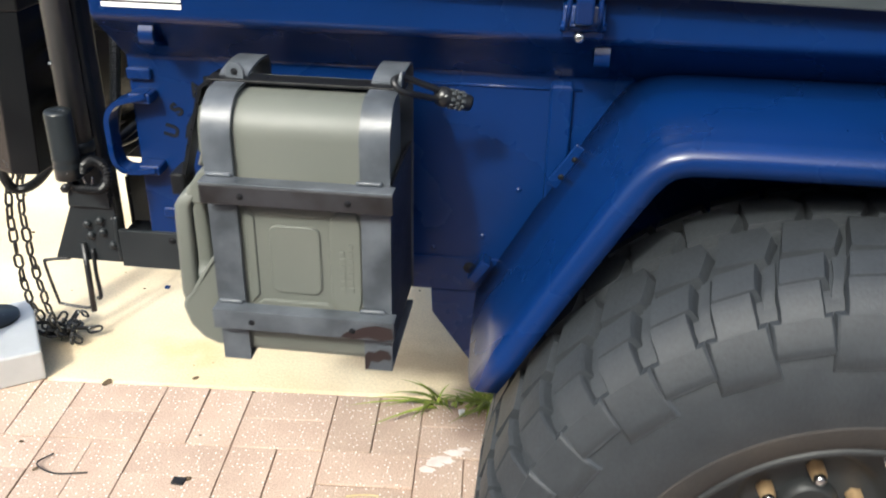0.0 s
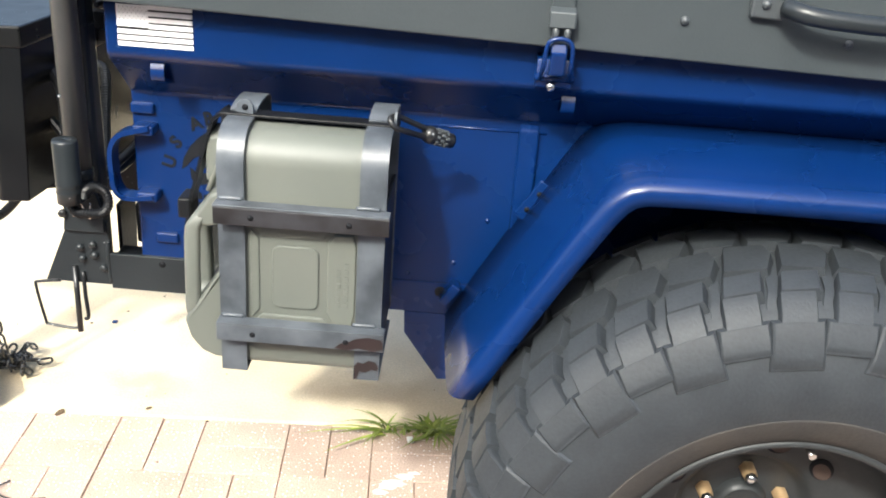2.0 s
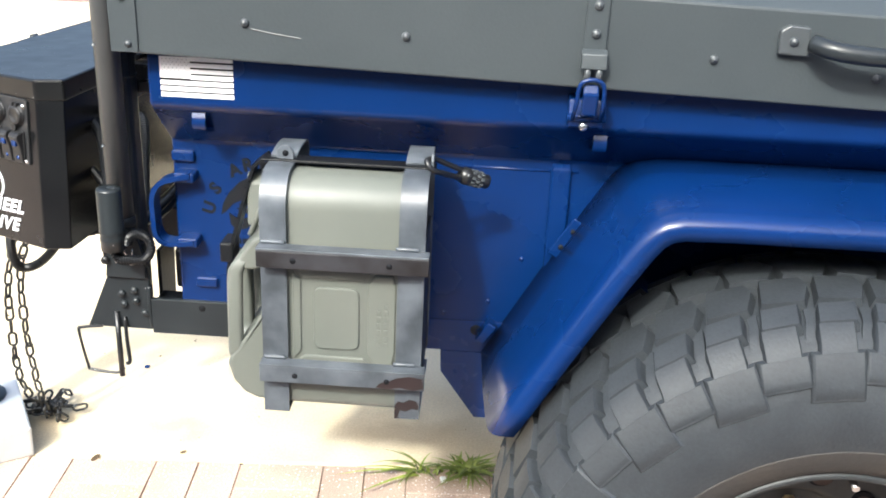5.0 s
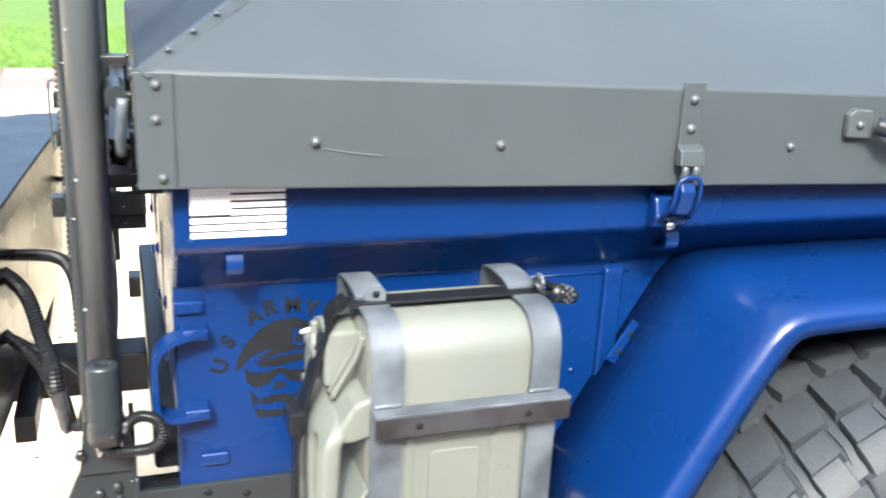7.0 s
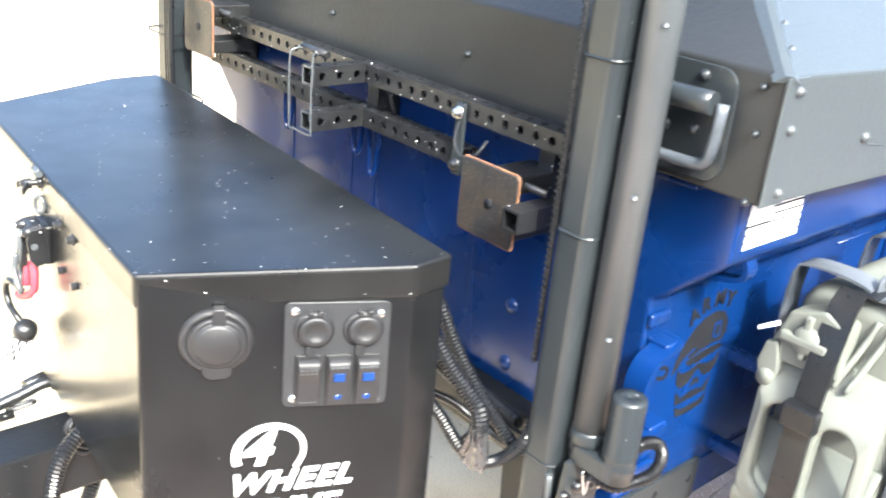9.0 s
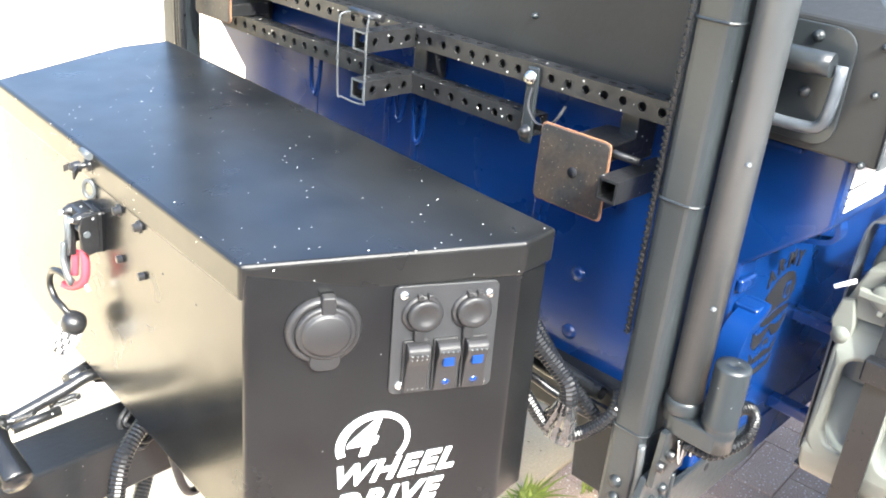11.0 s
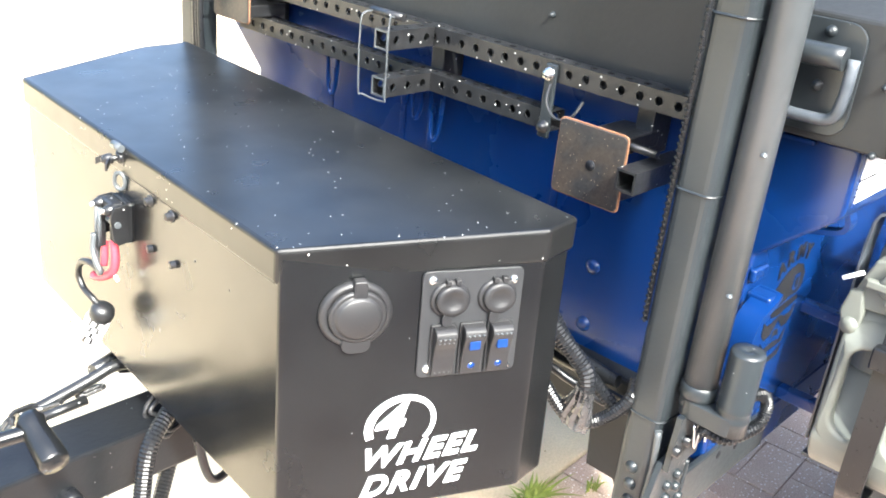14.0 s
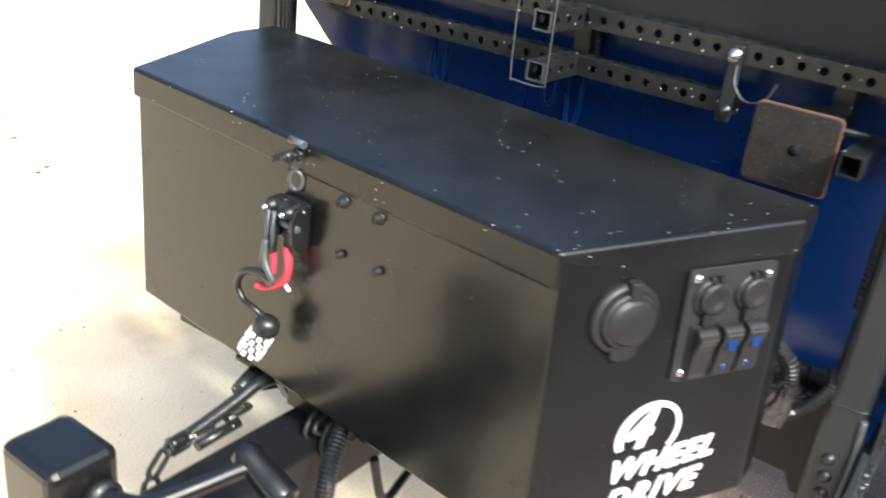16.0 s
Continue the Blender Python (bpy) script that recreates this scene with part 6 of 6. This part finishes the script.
for _ in range(60):
    u, v, r = random.uniform(-2, 4), random.uniform(-6, -0.6), random.uniform(0.004, 0.012)
    q = ground_place(u, v, 0.001)
    cube(tuple(q - Vector((r, r * 0.6, 0))), tuple(q + Vector((r, r * 0.6, r * 0.4))), 0, 1, litter)
tagged(part("grit", litter, LEAF), "scattered specks of soil and leaf litter", "litter", kind="stuff")
for u, v, turn, size in ((-0.585, 0.006, 60, 0.014), (-0.37, -0.03, 20, 0.009), (-0.28, 0.335, 10, 0.012), (-0.62, 0.33, 40, 0.007)):
    bm = bmesh.new()
    shape = [(math.cos(a) * size, math.sin(a) * size * 0.55) for a in [2 * math.pi * k / 9 for k in range(9)]]
    flat(shape, Matrix.Translation(ground_place(u, v, 0.001)) @ pose(0, 0, 0, 8, -10, turn), 0.0015, bm)
    tagged(part("dry_leaf", bm, LEAF), "small curled dry leaf lying on the ground", "leaf", group="fallen leaves")
twig = tube([tuple(ground_place(-0.60, 0.28, 0.004)), tuple(ground_place(-0.62, 0.32, 0.008)), tuple(ground_place(-0.57, 0.345, 0.006)), tuple(ground_place(-0.50, 0.335, 0.004))], 0.002, 5, 6)
tagged(part("twig", twig, RAW), "thin dark bent twig on the pavers", "twig")
blot = bmesh.new()
for u, v, r in ((0.268, 0.228, 0.026), (0.298, 0.202, 0.02), (0.238, 0.262, 0.018), (0.318, 0.188, 0.012), (0.255, 0.243, 0.018)):
    shape = [(math.cos(a) * r * random.uniform(0.6, 1.1) * 1.3, math.sin(a) * r * random.uniform(0.5, 1.0) * 0.7) for a in [2 * math.pi * k / 14 for k in range(14)]]
    flat(shape, Matrix.Translation(ground_place(u, v, 0.0006)), 0.0008, blot)
tagged(part("paint_spill", blot, STAIN), "pale dried paint spill on the pavers", "stain")
scrap = cube((-1.112, 2.507, 0.0005), (-1.098, 2.520, 0.006), 0.001)
tagged(part("blue_scrap", scrap, LENS), "tiny scrap of blue plastic on the driveway", "litter")

# ---- lawn edging and grass, far off ----
edging = thing("lawn_edging", "pinkish paver border between driveway and lawn", "paving border", kind="structure", at=tuple(ground_place(0, -8.8)))
cell = 0.2135
edge_brick = mesh_of("brick", cube((-0.343, -0.386, -0.03), (0.343, 0.386, 0.008), 0.006, 1), BORDER)
part("bedding", slab(-30, 30, -9.798, -8.204, -0.3, -0.012), JOINT, edging)
rest = bmesh.new()
for i in range(-40, 40):
    for j in range(2):
        m = Matrix.Translation(ground_place(i * 0.70 + 0.25 * j, -8.602 - j * 0.79)) @ Matrix.Rotation(EDGE, 4, "Z")
        if -8 <= i < 12:
            piece("brick", edge_brick, m, edging)
        else:
            join(rest, cube((-0.343, -0.386, -0.03), (0.343, 0.386, 0.008)), m)
ob = part("border_bricks", rest, BORDER, edging)
ob["kind"] = "stuff"
verts, faces = [], []
random.seed(9)
for _ in range(26000):
    u, v = random.uniform(-3.2, 9), -9.8 - random.random() ** 1.5 * 6
    q = ground_place(u, v, -0.01)
    a, h, w = random.uniform(0, 6.28), random.uniform(0.035, 0.08), random.uniform(0.004, 0.008)
    k = len(verts)
    verts += [(q.x - w * math.cos(a), q.y - w * math.sin(a), q.z), (q.x + w * math.cos(a), q.y + w * math.sin(a), q.z), (q.x + random.gauss(0, 0.02), q.y + random.gauss(0, 0.02), q.z + h)]
    faces.append((k, k + 1, k + 2))
mesh = bpy.data.meshes.new("grass")
mesh.from_pydata(verts, [], faces)
mesh.materials.append(LAWN)
tagged(new("grass", mesh), "bright green lawn grass beyond the driveway", "grass", kind="stuff")

bed = slab(-9, -3.25, -13, -9.82, -0.05, 0.02, 0.02)
tagged(part("mulch_bed", bed, MULCH), "dark brown mulch bed beside the lawn", "garden bed", kind="structure")

# ---- pavers, in pairs that turn from cell to cell ----
paving = thing("paving", "weathered pinkish basket-weave paving bricks", "paving", kind="structure", at=tuple(ground_place(0, 1.0)))
paver_mesh = mesh_of("brick", cube((-0.1052, -0.0519, -0.05), (0.1052, 0.0519, 0.0), 0.0013, 1), PAVER)
rest = bmesh.new()
plain = [(x * 0.1052, y * 0.0519, z) for z in (-0.05, 0.0) for y in (-1, 1) for x in (-1, 1)]
sides = [(4, 5, 7, 6), (0, 1, 5, 4), (1, 3, 7, 5), (3, 2, 6, 7), (2, 0, 4, 6)]
verts, faces = [], []
random.seed(3)
for i in range(-30, 30):
    for j in range(0, 25):
        lying = (i + j) % 2 == 1
        for k in (0, 1):
            d = (k - 0.5) * cell / 2
            u, v = (i + 0.5) * cell + (0 if lying else d), (j + 0.5) * cell + (d if lying else 0)
            sink = random.uniform(-0.003, 0.001)
            m = Matrix.Translation(ground_place(u, v + 0.004, sink)) @ Matrix.Rotation(EDGE + (0 if lying else math.pi / 2) + random.gauss(0, 0.006), 4, "Z") @ Euler((random.gauss(0, 0.006), random.gauss(0, 0.006), 0)).to_matrix().to_4x4()
            if -6 <= i < 7 and j < 8:
                piece("brick", paver_mesh, m, paving)
            else:
                n = len(verts)
                verts += [tuple(m @ Vector(p)) for p in plain]
                faces += [tuple(n + a for a in f) for f in sides]
mesh = bpy.data.meshes.new("far_bricks")
mesh.from_pydata(verts, [], faces)
mesh.materials.append(PAVER)
ob = under(new("far_bricks", mesh), paving)
ob["kind"] = "stuff"
